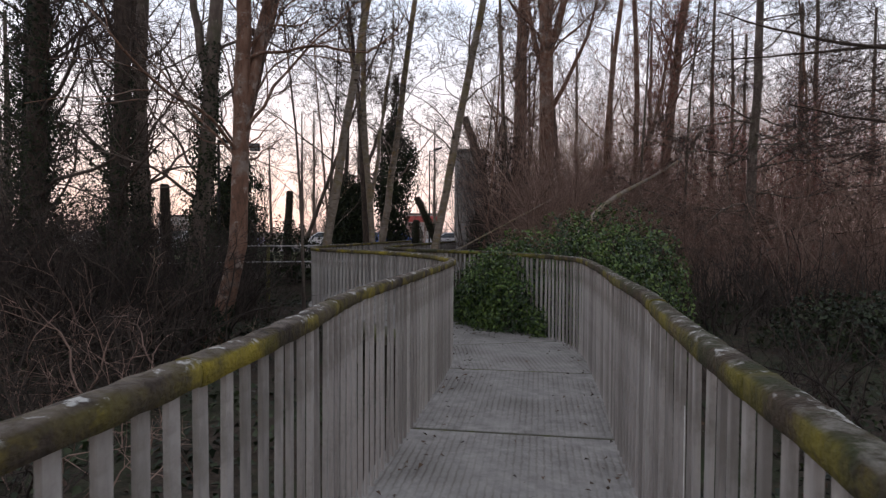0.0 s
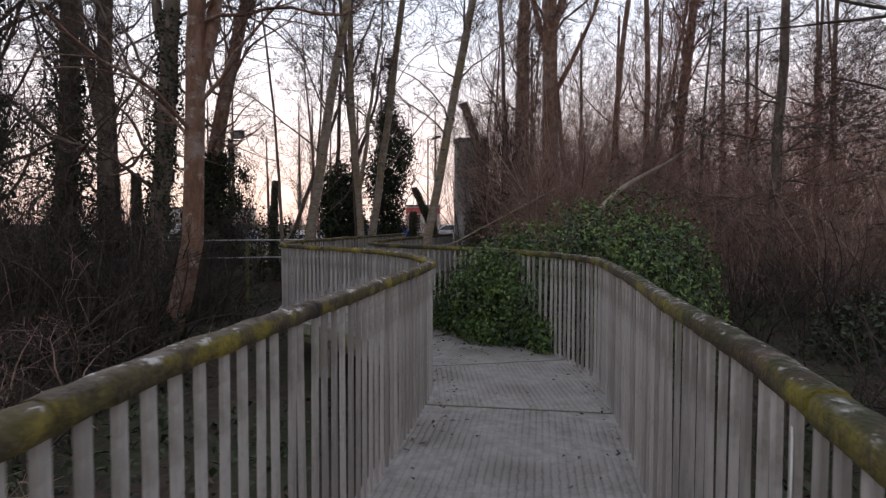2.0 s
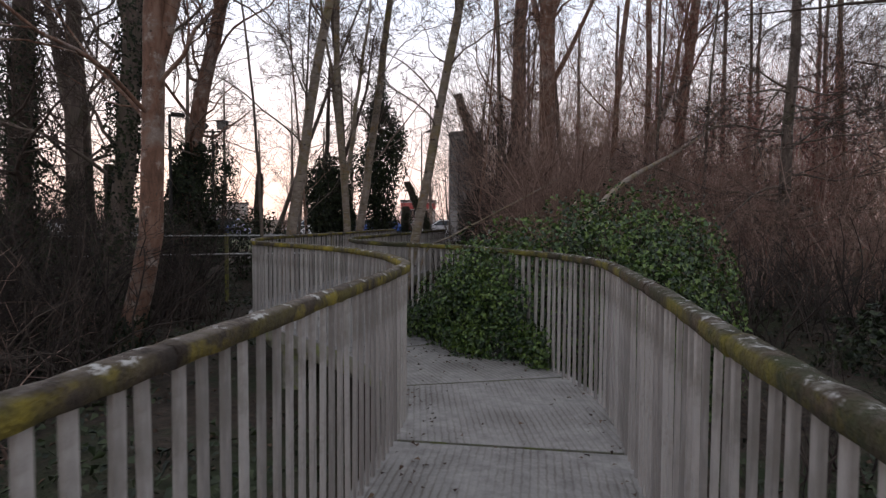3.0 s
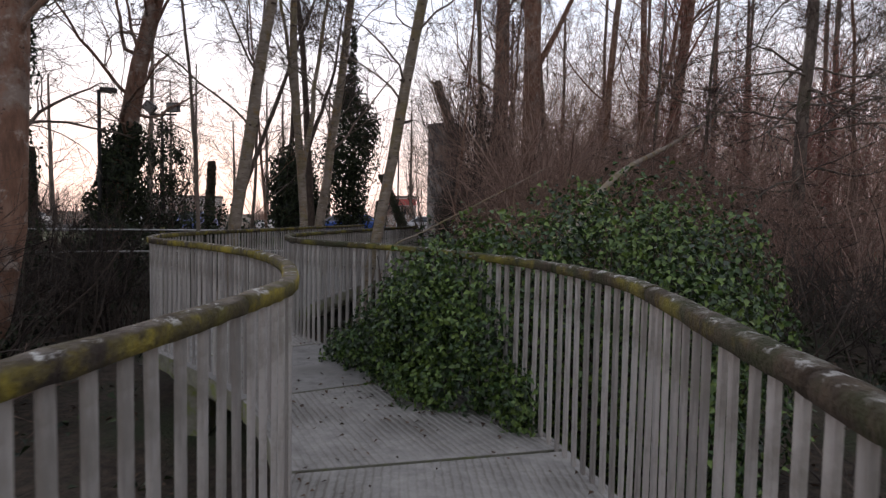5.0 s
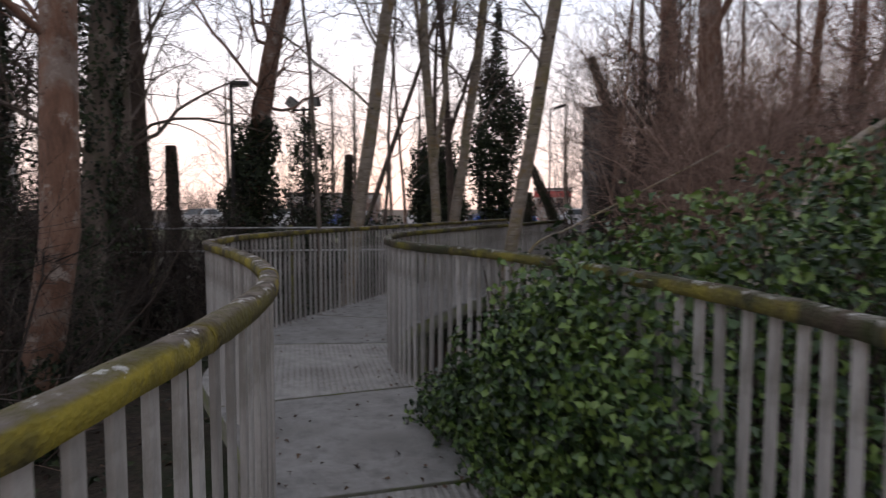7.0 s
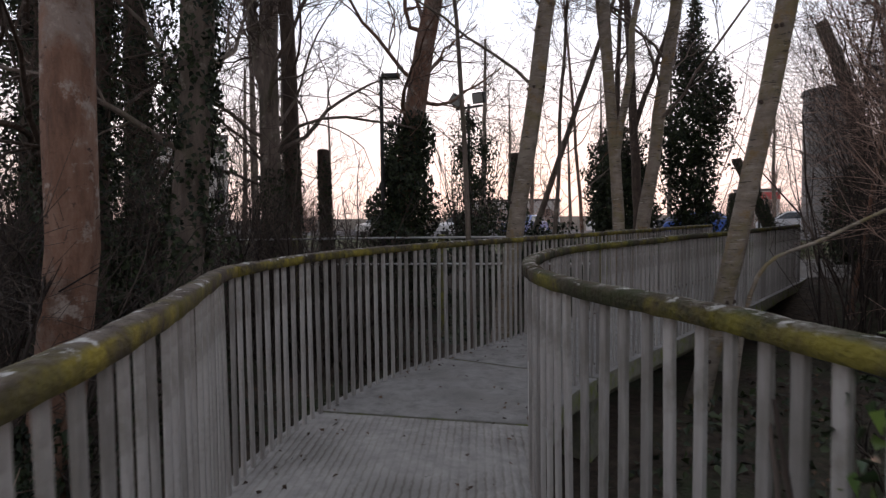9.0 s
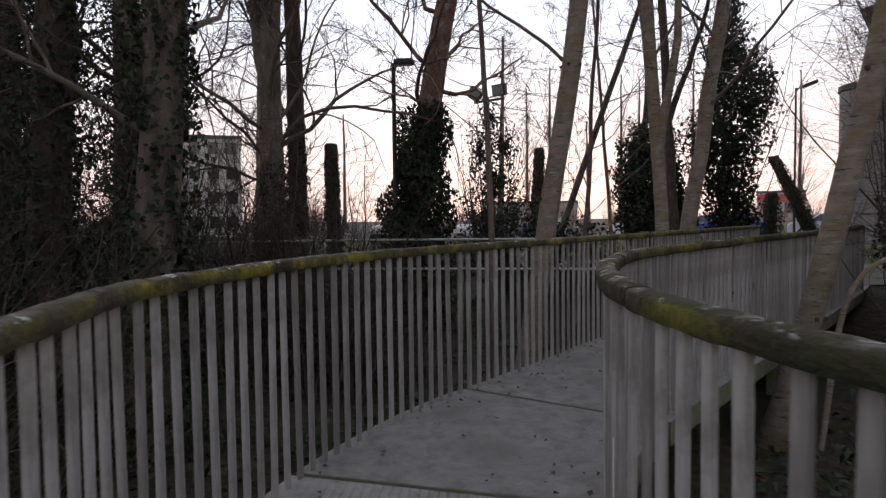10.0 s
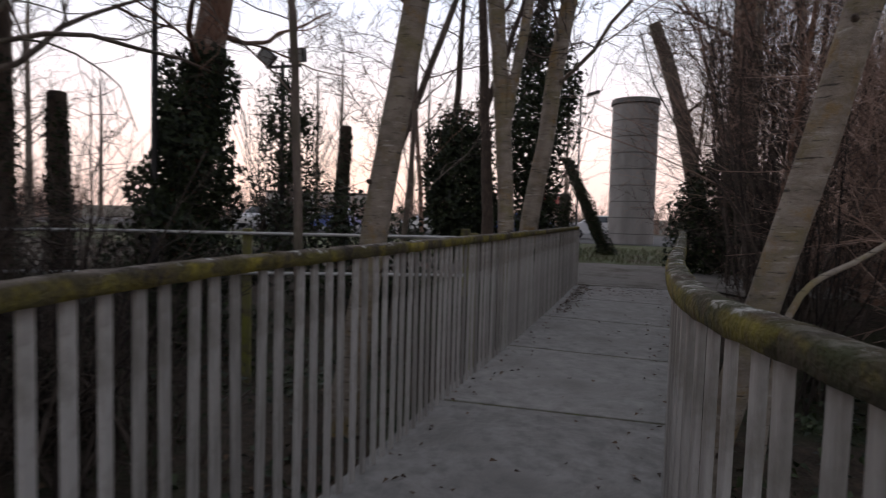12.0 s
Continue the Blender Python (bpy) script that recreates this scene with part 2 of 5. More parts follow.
for m_, sc, st in ((M_BARK_PALE, 7.0, 0.22), (M_BARK_RED, 4.0, 0.3)):
    # rings and cracks round the trunk
    n_, l_ = m_.node_tree.nodes, m_.node_tree.links
    t_, w_, b_ = n_.new("ShaderNodeTexCoord"), n_.new("ShaderNodeTexWave"), n_.new("ShaderNodeBump")
    w_.bands_direction = "Z"
    w_.inputs["Scale"].default_value, w_.inputs["Distortion"].default_value, w_.inputs["Detail"].default_value, w_.inputs["Detail Scale"].default_value = sc, 16.0, 5.0, 3.5
    b_.inputs["Strength"].default_value, b_.inputs["Distance"].default_value = st, 0.01
    l_.new(t_.outputs["Object"], w_.inputs["Vector"])
    l_.new(w_.outputs["Fac"], b_.inputs["Height"])
    l_.new(b_.outputs[0], n_["Principled BSDF"].inputs["Normal"].links[0].from_node.inputs["Normal"])
M_BARK_DARK = material("dark_bark", [(0.035, 0.025, 0.02), (0.075, 0.055, 0.043), (0.12, 0.09, 0.07)], 6, 9, (0.85, 0.98), 0.9, 20, (1.6, 1.6, 0.6), bump_dist=0.025)
M_TWIG = material("dark_twigs", [(0.045, 0.032, 0.026), (0.09, 0.066, 0.054)], 2, 3, (0.8, 0.95), 0, island=0.2)
M_TWIG_RED = material("red_brown_twigs", [(0.16, 0.105, 0.084), (0.30, 0.20, 0.158), (0.42, 0.295, 0.235)], 1, 3, (0.8, 0.95), 0, island=0.25)
# red-brown twigs, with the sunset's pink on the right-hand crowns mixed into the colour
M_TWIG_SUNSET = material("sunset_tinted_twigs", [(0.16, 0.065, 0.05), (0.30, 0.125, 0.10), (0.40, 0.18, 0.14)], 1, 3, (0.8, 0.95), 0, island=0.25)
M_TWIG_BROWN = material("brown_bramble_stems", [(0.022, 0.016, 0.013), (0.048, 0.036, 0.029), (0.10, 0.078, 0.064)], 1, 3, (0.8, 0.95), 0, island=0.25)
M_IVY = material("ivy_leaves", [(0.013, 0.029, 0.010), (0.042, 0.09, 0.021), (0.13, 0.20, 0.04)], 1.5, 3, (0.32, 0.5), 0, island=0.27, spec=0.5)
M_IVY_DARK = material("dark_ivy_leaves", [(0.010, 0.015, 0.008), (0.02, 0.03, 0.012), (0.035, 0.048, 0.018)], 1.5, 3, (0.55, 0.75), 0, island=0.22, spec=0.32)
M_LEAF_DEAD = material("dead_leaves", [(0.035, 0.022, 0.014), (0.075, 0.047, 0.03), (0.14, 0.092, 0.06)], 3, 3, (0.8, 0.95), 0, island=0.25)
M_GREENCOVER = material("ground_ivy", [(0.010, 0.017, 0.008), (0.022, 0.036, 0.013), (0.045, 0.062, 0.022)], 1.0, 3, (0.4, 0.6), 0, island=0.24)
M_METAL = material("dark_painted_steel", [(0.03, 0.03, 0.032), (0.05, 0.05, 0.052)], 8, 4, (0.45, 0.6), 0, metal=0.3)
M_GALV = material("galvanised_rail", [(0.42, 0.42, 0.41), (0.55, 0.55, 0.54)], 9, 5, (0.45, 0.65), 0.1, 60, metal=0.5)
M_POST = material("mossy_post", [(0.09, 0.075, 0.05), (0.17, 0.15, 0.10)], 8, 7, (0.85, 0.98), 0.5, 50, second=(0.20, 0.20, 0.04), second_scale=3, second_at=(0.4, 0.6))
M_TOWER = material("streaked_concrete", [(0.17, 0.16, 0.15), (0.25, 0.235, 0.225), (0.33, 0.315, 0.30)], 0.8, 8, (0.85, 0.95), 0.3, 12, (1, 1, 0.3))
M_RENDER = material("pale_render", [(0.48, 0.46, 0.43), (0.58, 0.56, 0.53)], 0.5, 6, (0.85, 0.95), 0.1, 20)
M_REDBAND = material("red_fascia", [(0.45, 0.07, 0.07), (0.55, 0.10, 0.09)], 0.5, 4, (0.5, 0.6), 0)
M_ROOF = material("grey_roof", [(0.10, 0.095, 0.09), (0.15, 0.14, 0.135)], 1, 5, (0.8, 0.95), 0.2, 10)


def glass(name, colour, rough=0.08):
    m = bpy.data.materials.new(name)
    m.use_nodes = True
    p = m.node_tree.nodes["Principled BSDF"]
    p.inputs["Base Color"].default_value = (*colour, 1)
    p.inputs["Roughness"].default_value = rough
    p.inputs["Specular IOR Level"].default_value = 0.8
    return m


M_PANE = glass("dark_window_glass", (0.02, 0.025, 0.03))
M_LAMPGLASS = glass("lamp_glass", (0.25, 0.25, 0.24), 0.3)
M_TYRE = glass("tyre_rubber", (0.02, 0.02, 0.02), 0.8)


def paint(name, colour):
    m = glass(name, colour, 0.3)
    m.node_tree.nodes["Principled BSDF"].inputs["Coat Weight"].default_value = 0.6
    return m


# ---- mesh helpers ----


def mesh_from(name, verts, faces, mat, smooth=True):
    """A mesh of numpy arrays: verts (n,3), faces (m,3) or (m,4)."""
    me = bpy.data.meshes.new(name)
    verts, faces = np.asarray(verts, np.float32), np.asarray(faces, np.int32)
    k = faces.shape[1]
    me.vertices.add(len(verts))
    me.vertices.foreach_set("co", verts.ravel())
    me.loops.add(faces.size)
    me.loops.foreach_set("vertex_index", faces.ravel())
    me.polygons.add(len(faces))
    me.polygons.foreach_set("loop_start", np.arange(0, faces.size, k, dtype=np.int32))
    me.update(calc_edges=True)
    me.validate()
    if smooth:
        me.polygons.foreach_set("use_smooth", np.ones(len(me.polygons), bool))
    me.materials.append(mat)
    return me


def part(name, data, parent=None, label="", mat=None, kind=""):
    """Links a mesh or a bmesh as one object, under its thing if there is one."""
    if isinstance(data, bmesh.types.BMesh):
        me = bpy.data.meshes.new(name)
        data.to_mesh(me)
        data.free()
        me.materials.append(mat)
        data = me
    ob = new(name, data)
    if parent:
        ob.parent = parent
    return tagged(ob, label, kind=kind)


def thing(name, label, category, at=(0, 0, 0), group="", kind="", turn=0.0):
    ob = new(name)
    ob.empty_display_size = 0.2
    ob.matrix_world = pose(*at, 0, 0, turn)
    return tagged(ob, label, category, group, kind)


def box(bm, x0, x1, y0, y1, z0, z1, bevel=0.0):
    r = bmesh.ops.create_cube(bm, size=1.0)
    for v in r["verts"]:
        v.co = Vector(((x0 + x1) / 2 + v.co.x * (x1 - x0), (y0 + y1) / 2 + v.co.y * (y1 - y0), (z0 + z1) / 2 + v.co.z * (z1 - z0)))
    if bevel:
        es = list({e for v in r["verts"] for e in v.link_edges})
        bmesh.ops.bevel(bm, geom=es, offset=bevel, segments=2, affect="EDGES", profile=0.5)


def boxed(name, dims, parent, mat, bevel=0.0, label=""):
    bm = bmesh.new()
    box(bm, *dims, bevel)
    return part(name, bm, parent, label, mat)


def tube_arrays(P, R, sides, rough=0.0, rng=None):
    """Tubes along polylines. P (n,K,3), R (n,K). Returns verts and quads."""
    n, K, _ = P.shape
    T = np.gradient(P, axis=1)
    T /= np.linalg.norm(T, axis=2, keepdims=True) + 1e-9
    ref = np.where(np.abs(T[..., 2:3]) > 0.9, np.array([1.0, 0, 0]), np.array([0, 0, 1.0]))
    ref = np.repeat(ref[:, :1], K, axis=1)
    U = np.cross(T, ref)
    U /= np.linalg.norm(U, axis=2, keepdims=True) + 1e-9
    V = np.cross(T, U)
    a = np.arange(sides) * 2 * np.pi / sides
    rad = np.repeat(R[..., None], sides, axis=2)
    if rough and rng is not None:
        rad = rad * (1 + rough * rng.standard_normal(rad.shape))
    ring = P[:, :, None, :] + rad[..., None] * (np.cos(a)[None, None, :, None] * U[:, :, None, :] + np.sin(a)[None, None, :, None] * V[:, :, None, :])
    verts = ring.reshape(-1, 3)
    i, k, s = np.meshgrid(np.arange(n), np.arange(K - 1), np.arange(sides), indexing="ij")
    base = (i * K + k) * sides
    s2 = (s + 1) % sides
    quads = np.stack([base + s, base + s2, base + sides + s2, base + sides + s], axis=-1).reshape(-1, 4)
    return verts, quads


def joined(chunks):
    vs, fs, o = [], [], 0
    for v, f in chunks:
        vs.append(v)
        fs.append(f + o)
        o += len(v)
    return np.concatenate(vs), np.concatenate(fs)


def limbs(rng, P0, D0, L, R0, K, wiggle, up, taper=0.25):
    """Bent limbs: starts, directions, lengths and radii in, polylines and radii out."""
    n = len(P0)
    D = D0 / (np.linalg.norm(D0, axis=1, keepdims=True) + 1e-9)
    P = np.zeros((n, K, 3))
    P[:, 0] = P0
    step = (L / (K - 1))[:, None]
    for k in range(1, K):
        D = D + wiggle * rng.standard_normal((n, 3)) + np.array([0, 0, up])
        D /= np.linalg.norm(D, axis=1, keepdims=True)
        P[:, k] = P[:, k - 1] + D * step
    R = R0[:, None] * np.linspace(1, taper, K)[None, :]
    return P, R


def children(rng, P, R, L, per, a, b, angle, ratio, rratio):
    """Side shoots of limbs: their starts, directions, lengths and radii."""
    n, K, _ = P.shape
    u = rng.uniform(a, b, (n, per))
    f = u * (K - 1)
    k = np.minimum(f.astype(int), K - 2)
    w = (f - k)[..., None]
    ii = np.arange(n)[:, None]
    S = P[ii, k] * (1 - w) + P[ii, k + 1] * w
    T = P[ii, k + 1] - P[ii, k]
    T /= np.linalg.norm(T, axis=2, keepdims=True) + 1e-9
    q = rng.standard_normal((n, per, 3))
    q -= (q * T).sum(2, keepdims=True) * T
    q /= np.linalg.norm(q, axis=2, keepdims=True) + 1e-9
    an = np.radians(rng.uniform(*angle, (n, per)))[..., None]
    D = np.cos(an) * T + np.sin(an) * q
    LL = (L[:, None] * ratio * rng.uniform(0.6, 1.25, (n, per)) * (1.15 - 0.6 * u)).ravel()
    rp = R[ii, k] * (1 - w[..., 0]) + R[ii, k + 1] * w[..., 0]
    RR = (rp * rratio * rng.uniform(0.7, 1.0, (n, per))).ravel()
    return S.reshape(-1, 3), D.reshape(-1, 3), LL, RR


def leaf_arrays(rng, C, N, size, droop=0.5):
    """Five-pointed folded leaves at C, facing about N."""
    n = len(C)
    N = N + droop * rng.standard_normal((n, 3))
    N /= np.linalg.norm(N, axis=1, keepdims=True) + 1e-9
    A = rng.standard_normal((n, 3)) + np.array([0, 0, -0.8])
    A -= (A * N).sum(1, keepdims=True) * N
    A /= np.linalg.norm(A, axis=1, keepdims=True) + 1e-9
    B = np.cross(N, A)
    s = (size * rng.uniform(0.65, 1.25, n))[:, None]
    fold = rng.uniform(0.05, 0.25, n)[:, None]
    base, tip = C - A * s * 0.35, C + A * s * 0.65 - N * s * 0.12
    left, right = C - B * s * 0.37 + N * s * fold - A * s * 0.05, C + B * s * 0.37 + N * s * fold - A * s * 0.05
    ul, ur = C + A * s * 0.22 - B * s * 0.2 + N * s * fold * 0.5, C + A * s * 0.22 + B * s * 0.2 + N * s * fold * 0.5
    v = np.stack([base, right, ur, tip, ul, left], axis=1).reshape(-1, 3)
    o = (np.arange(n) * 6)[:, None]
    f = np.concatenate([o + np.array([[0, 1, 2, 3]]), o + np.array([[0, 3, 4, 5]])], axis=1).reshape(-1, 4)
    return v, f


def spline(pts, per=8):
    """Catmull-Rom through plan points."""
    p = np.array(pts, float)
    p = np.vstack([2 * p[0] - p[1], p, 2 * p[-1] - p[-2]])
    out = []
    for i in range(1, len(p) - 2):
        for t in np.arange(per) / per:
            out.append(0.5 * (2 * p[i] + (p[i + 1] - p[i - 1]) * t + (2 * p[i - 1] - 5 * p[i] + 4 * p[i + 1] - p[i + 2]) * t * t
                              + (3 * p[i] - p[i - 1] - 3 * p[i + 1] + p[i + 2]) * t ** 3))
    out.append(p[-2])
    return np.array(out)


def smooth(a, b, x):
    t = np.clip((x - a) / (b - a), 0, 1)
    return t * t * (3 - 2 * t)


# ---- plan of the footbridge: the two railings' centre lines ----
LEFT = spline([(0.047, -2.377), (0.123, 0.035), (0.175, 1.146), (0.164, 2.052), (0.099, 3.045), (0.138, 4.233), (0.166, 5.22), (0.189, 6.106), (0.17, 6.845), (0.008, 7.395), (-0.209, 7.925), (-0.511, 8.477), (-0.909, 8.981), (-1.432, 9.512), (-2.04, 10.035), (-2.549, 10.49), (-2.866, 11.035), (-3.105, 11.596), (-3.26, 12.222), (-3.348, 12.994), (-3.32, 13.662), (-3.305, 14.531), (-3.313, 15.64), (-3.262, 17.631), (-3.245, 19.717), (-3.24, 23.203)])
RIGHT = spline([(1.195, -2.413), (1.314, -0.028), (1.38, 1.108), (1.447, 2.247), (1.532, 3.241), (1.559, 4.251), (1.617, 5.281), (1.634, 6.22), (1.646, 6.85), (1.606, 7.424), (1.456, 7.95), (1.246, 8.491), (0.912, 8.998), (0.537, 9.503), (0.176, 9.957), (-0.316, 10.421), (-0.895, 10.84), (-1.288, 11.293), (-1.572, 11.813), (-1.786, 12.399), (-1.932, 13.089), (-1.913, 14.295), (-1.831, 15.516), (-1.716, 17.442), (-1.593, 19.468), (-1.447, 22.394)])
RAIL_TOP = 1.118


def along(curve):
    d = np.hypot(*np.diff(curve, axis=0).T)
    return np.concatenate([[0], np.cumsum(d)])


def at_length(curve, s):
    c = along(curve)
    return np.stack([np.interp(s, c, curve[:, 0]), np.interp(s, c, curve[:, 1])], axis=-1)


def nearest(curve, p):
    """Length along the curve of its point nearest to p."""
    s = np.linspace(0, along(curve)[-1], 3000)
    return s[np.argmin(np.hypot(*(at_length(curve, s) - np.array(p)).T))]


MIDDLE = np.array([(at_length(LEFT, u * along(LEFT)[-1]) + at_length(RIGHT, u * along(RIGHT)[-1])) / 2 for u in np.linspace(0, 1, 60)])


def ground_z(x, y):
    """Height of the ground: a damp hollow under the bridge, level land at its far end."""
    x, y = np.asarray(x, float), np.asarray(y, float)
    d = np.min(np.hypot(x[..., None] - MIDDLE[:, 0], y[..., None] - MIDDLE[:, 1]), axis=-1)
    low = -0.85 * (1 - smooth(19.0, 23.0, y)) * (1 - 0.55 * smooth(3.5, 9.0, d))
    low = low - 0.03 * smooth(21, 23, y)
    bumps = 0.10 * np.sin(x * 1.3 + 0.7 * y) * np.sin(y * 0.9 - 0.4 * x) + 0.05 * np.sin(2.7 * x) * np.sin(3.1 * y)
    return low + bumps * (1 - smooth(18, 22, y)) * (1 - smooth(25, 60, np.abs(x)))


# ---- ground ----
gx = np.unique(np.concatenate([np.linspace(-30, 30, 151), [-1500, -700, -300, -150, -90, -60, -45, -36, 36, 45, 60, 90, 150, 300, 700, 1500]]))
gy = np.unique(np.concatenate([np.linspace(-12, 40, 131), [-1500, -600, -200, -80, -40, -25, -17, 46, 54, 64, 80, 110, 160, 300, 700, 1500]]))
GX, GY = np.meshgrid(gx, gy)
gv = np.stack([GX, GY, ground_z(GX, GY)], axis=-1).reshape(-1, 3)
r, c = np.meshgrid(np.arange(len(gy) - 1), np.arange(len(gx) - 1), indexing="ij")
q0 = (r * len(gx) + c).ravel()
gf = np.stack([q0, q0 + 1, q0 + 1 + len(gx), q0 + len(gx)], axis=1)
ground = part("ground", mesh_from("ground", gv, gf, M_GROUND))
tagged(ground, "dark damp leaf litter and soil under bare trees", "ground", kind="structure")


def sheet(name, x0, x1, y0, y1, mat, z, label, category, nx=24, ny=12, ragged=0.15, seed=1):
    """A thin flat layer of ground with uneven borders."""
    rng = np.random.default_rng(seed)
    X, Y = np.meshgrid(np.linspace(x0, x1, nx), np.linspace(y0, y1, ny))
    X, Y = X.copy(), Y.copy()
    Y[0] += ragged * rng.standard_normal(nx)
    Y[-1] += ragged * rng.standard_normal(nx)
    X[:, 0] += ragged * rng.standard_normal(ny)
    X[:, -1] += ragged * rng.standard_normal(ny)
    v = np.stack([X, Y, ground_z(X, Y) + z], axis=-1).reshape(-1, 3)
    r, c = np.meshgrid(np.arange(ny - 1), np.arange(nx - 1), indexing="ij")
    q = (r * nx + c).ravel()
    f = np.stack([q, q + 1, q + 1 + nx, q + nx], axis=1)
    return tagged(part(name, mesh_from(name, v, f, mat)), label, category, kind="structure")


sheet("path", -9, 5, 23.35, 29.2, M_PATH, 0.03, "worn grey path across the bridge's far end", "path", 40, 10)
sheet("grass_verge", -40, 20, 29.0, 42.5, M_GRASS, 0.012, "rough winter grass beside the path", "grass", 60, 16, 0.2, 2)
sheet("road", -90, 60, 43.0, 62.0, M_ASPHALT, 0.02, "asphalt car park with parked cars", "road", 30, 6, 0.0, 3)

# ---- deck of the footbridge ----
JOINTS = [((0.03, -2.35), (1.19, -2.41)), ((0.06, -1.52), (1.23, -1.55)), ((0.13, 0.42), (1.33, 0.38)), ((0.14, 2.42), (1.46, 2.37)), ((0.15, 4.41), (1.55, 4.36)),
          ((0.2, 6.37), (1.64, 6.33)), ((0.0, 7.65), (1.36, 8.13)), ((-0.8, 8.85), (0.25, 9.6)), ((-1.8, 10.16), (-0.97, 10.79)), ((-3.08, 11.62), (-1.78, 12.18)),
          ((-3.33, 13.4), (-1.98, 13.5)), ((-3.33, 15.36), (-1.89, 15.43)), ((-3.28, 17.3), (-1.76, 17.22)), ((-3.26, 19.28), (-1.64, 19.1)),
          ((-3.25, 21.25), (-1.53, 21.1)), ((-3.25, 23.17), (-1.43, 23.3))]
SLAB_THICK = 0.16
RIGHT_LONG = np.vstack([RIGHT, [(-1.44, 22.9), (-1.42, 23.4)]])
deck = thing("bridge_deck", "winding footbridge deck of grooved grey concrete slabs", "footbridge", kind="structure")
bm_gap = 0.021
for number, ((la, ra), (lb, rb)) in enumerate(zip(JOINTS[:-1], JOINTS[1:])):
    sl = np.linspace(nearest(LEFT, la) + bm_gap, nearest(LEFT, lb) - bm_gap, 13)
    sr = np.linspace(nearest(RIGHT_LONG, ra) + bm_gap, nearest(RIGHT_LONG, rb) - bm_gap, 13)
    pl, pr = at_length(LEFT, sl), at_length(RIGHT_LONG, sr)
    wide = (pl - pr) / np.linalg.norm(pl - pr, axis=1, keepdims=True)
    pl, pr = pl + wide * 0.07, pr - wide * 0.07
    mid = (pl + pr).mean(0) / 2
    way = (pl[-1] + pr[-1] - pl[0] - pr[0])
    ang = math.atan2(-way[0], way[1])
    back = np.array(pose(0, 0, 0, 0, 0, -math.degrees(ang)).to_3x3())[:2, :2]
    us = np.linspace(0, 1, 7)
    bm = bmesh.new()
    rows = []
    for i in range(13):
        row = []
        for u in us:
            xy = back @ ((pl[i] * (1 - u) + pr[i] * u) - mid)
            row.append(bm.verts.new((xy[0], xy[1], 0.0)))
        rows.append(row)
    for i in range(12):
        for k in range(6):
            bm.faces.new((rows[i][k], rows[i][k + 1], rows[i + 1][k + 1], rows[i + 1][k]))
    ex = bmesh.ops.extrude_face_region(bm, geom=bm.faces[:])
    for g in ex["geom"]:
        if isinstance(g, bmesh.types.BMVert):
            g.co.z -= SLAB_THICK
    bmesh.ops.recalc_face_normals(bm, faces=bm.faces[:])
    rim = [e for e in bm.edges if e.calc_face_angle(0) > 1.0 and e.verts[0].co.z > -0.01 and e.verts[1].co.z > -0.01]
    bmesh.ops.bevel(bm, geom=rim, offset=0.005, segments=1, affect="EDGES")
    slab = part("slab", bm, deck, mat=M_SLAB if number < 7 or number == 8 else M_SLAB_PLAIN)
    slab.matrix_world = pose(mid[0], mid[1], 0, 0, 0, math.degrees(ang))
    slab.data.materials.append(M_SLAB_EDGE)
    for p in slab.data.polygons:
        if abs(p.normal.z) < 0.5:
            p.material_index = 1
# near-black strips sunk in the open slab gaps stand in for their shade
M_JOINT = material("dark_gap_shade", [(0.012, 0.011, 0.01), (0.03, 0.027, 0.022)], 20, 4, (0.9, 1.0), 0.3, 60)
for la, ra in JOINTS[1:-1]:
    p, q = at_length(LEFT, nearest(LEFT, la)), at_length(RIGHT_LONG, nearest(RIGHT_LONG, ra))
    d = (q - p) / np.linalg.norm(q - p)
    bm = bmesh.new()
    box(bm, -0.06, float(np.linalg.norm(q - p)) + 0.06, -0.045, 0.045, -0.13, -0.055)
    ob = part("gap_shade_strip", bm, deck, mat=M_JOINT)
    ob.matrix_world = pose(p[0], p[1], 0, 0, 0, math.degrees(math.atan2(d[1], d[0])))
# two beams and short piers carry the slabs
for side, curve in ((1, LEFT), (-1, RIGHT)):
    c = curve[::2]
    n2 = np.gradient(c, axis=0)
    n2 = np.stack([n2[:, 1], -n2[:, 0]], axis=1) * side
    n2 /= np.linalg.norm(n2, axis=1, keepdims=True)
    inner = c + n2 * 0.25
    keep = ground_z(inner[:, 0], inner[:, 1]) < -0.05
    inner = inner[keep]
    P = np.concatenate([inner, np.full((len(inner), 1), -SLAB_THICK - 0.12)], axis=1)[None]
    v, f = tube_arrays(P, np.full(P.shape[:2], 0.115), 8)
    part("beam", mesh_from("beam", v, f, M_SLAB_EDGE), deck)
    for s in np.arange(1.5, along(inner)[-1], 4.0):
        x, y = at_length(inner, s)
        z = float(ground_z(x, y))
        boxed("pier", (x - 0.14, x + 0.14, y - 0.14, y + 0.14, z - 0.3, -SLAB_THICK - 0.05), deck, M_SLAB_EDGE, 0.01)

# ---- railings ----


def baluster_mesh(seed):
    rng = random.Random(seed)
    bm = bmesh.new()
    box(bm, -0.0205, 0.0205, -0.009, 0.009, -0.13, 1.062, 0.005)
    for v in bm.verts:
        v.co.x += rng.uniform(-0.0012, 0.0012) + 0.004 * math.sin(v.co.z * 2 + seed)
        v.co.y += rng.uniform(-0.0012, 0.0012)
    me = bpy.data.meshes.new("baluster")
    bm.to_mesh(me)
    bm.free()
    me.materials.append(M_BALUSTER)
    return me


BALUSTERS = [baluster_mesh(k) for k in range(5)]


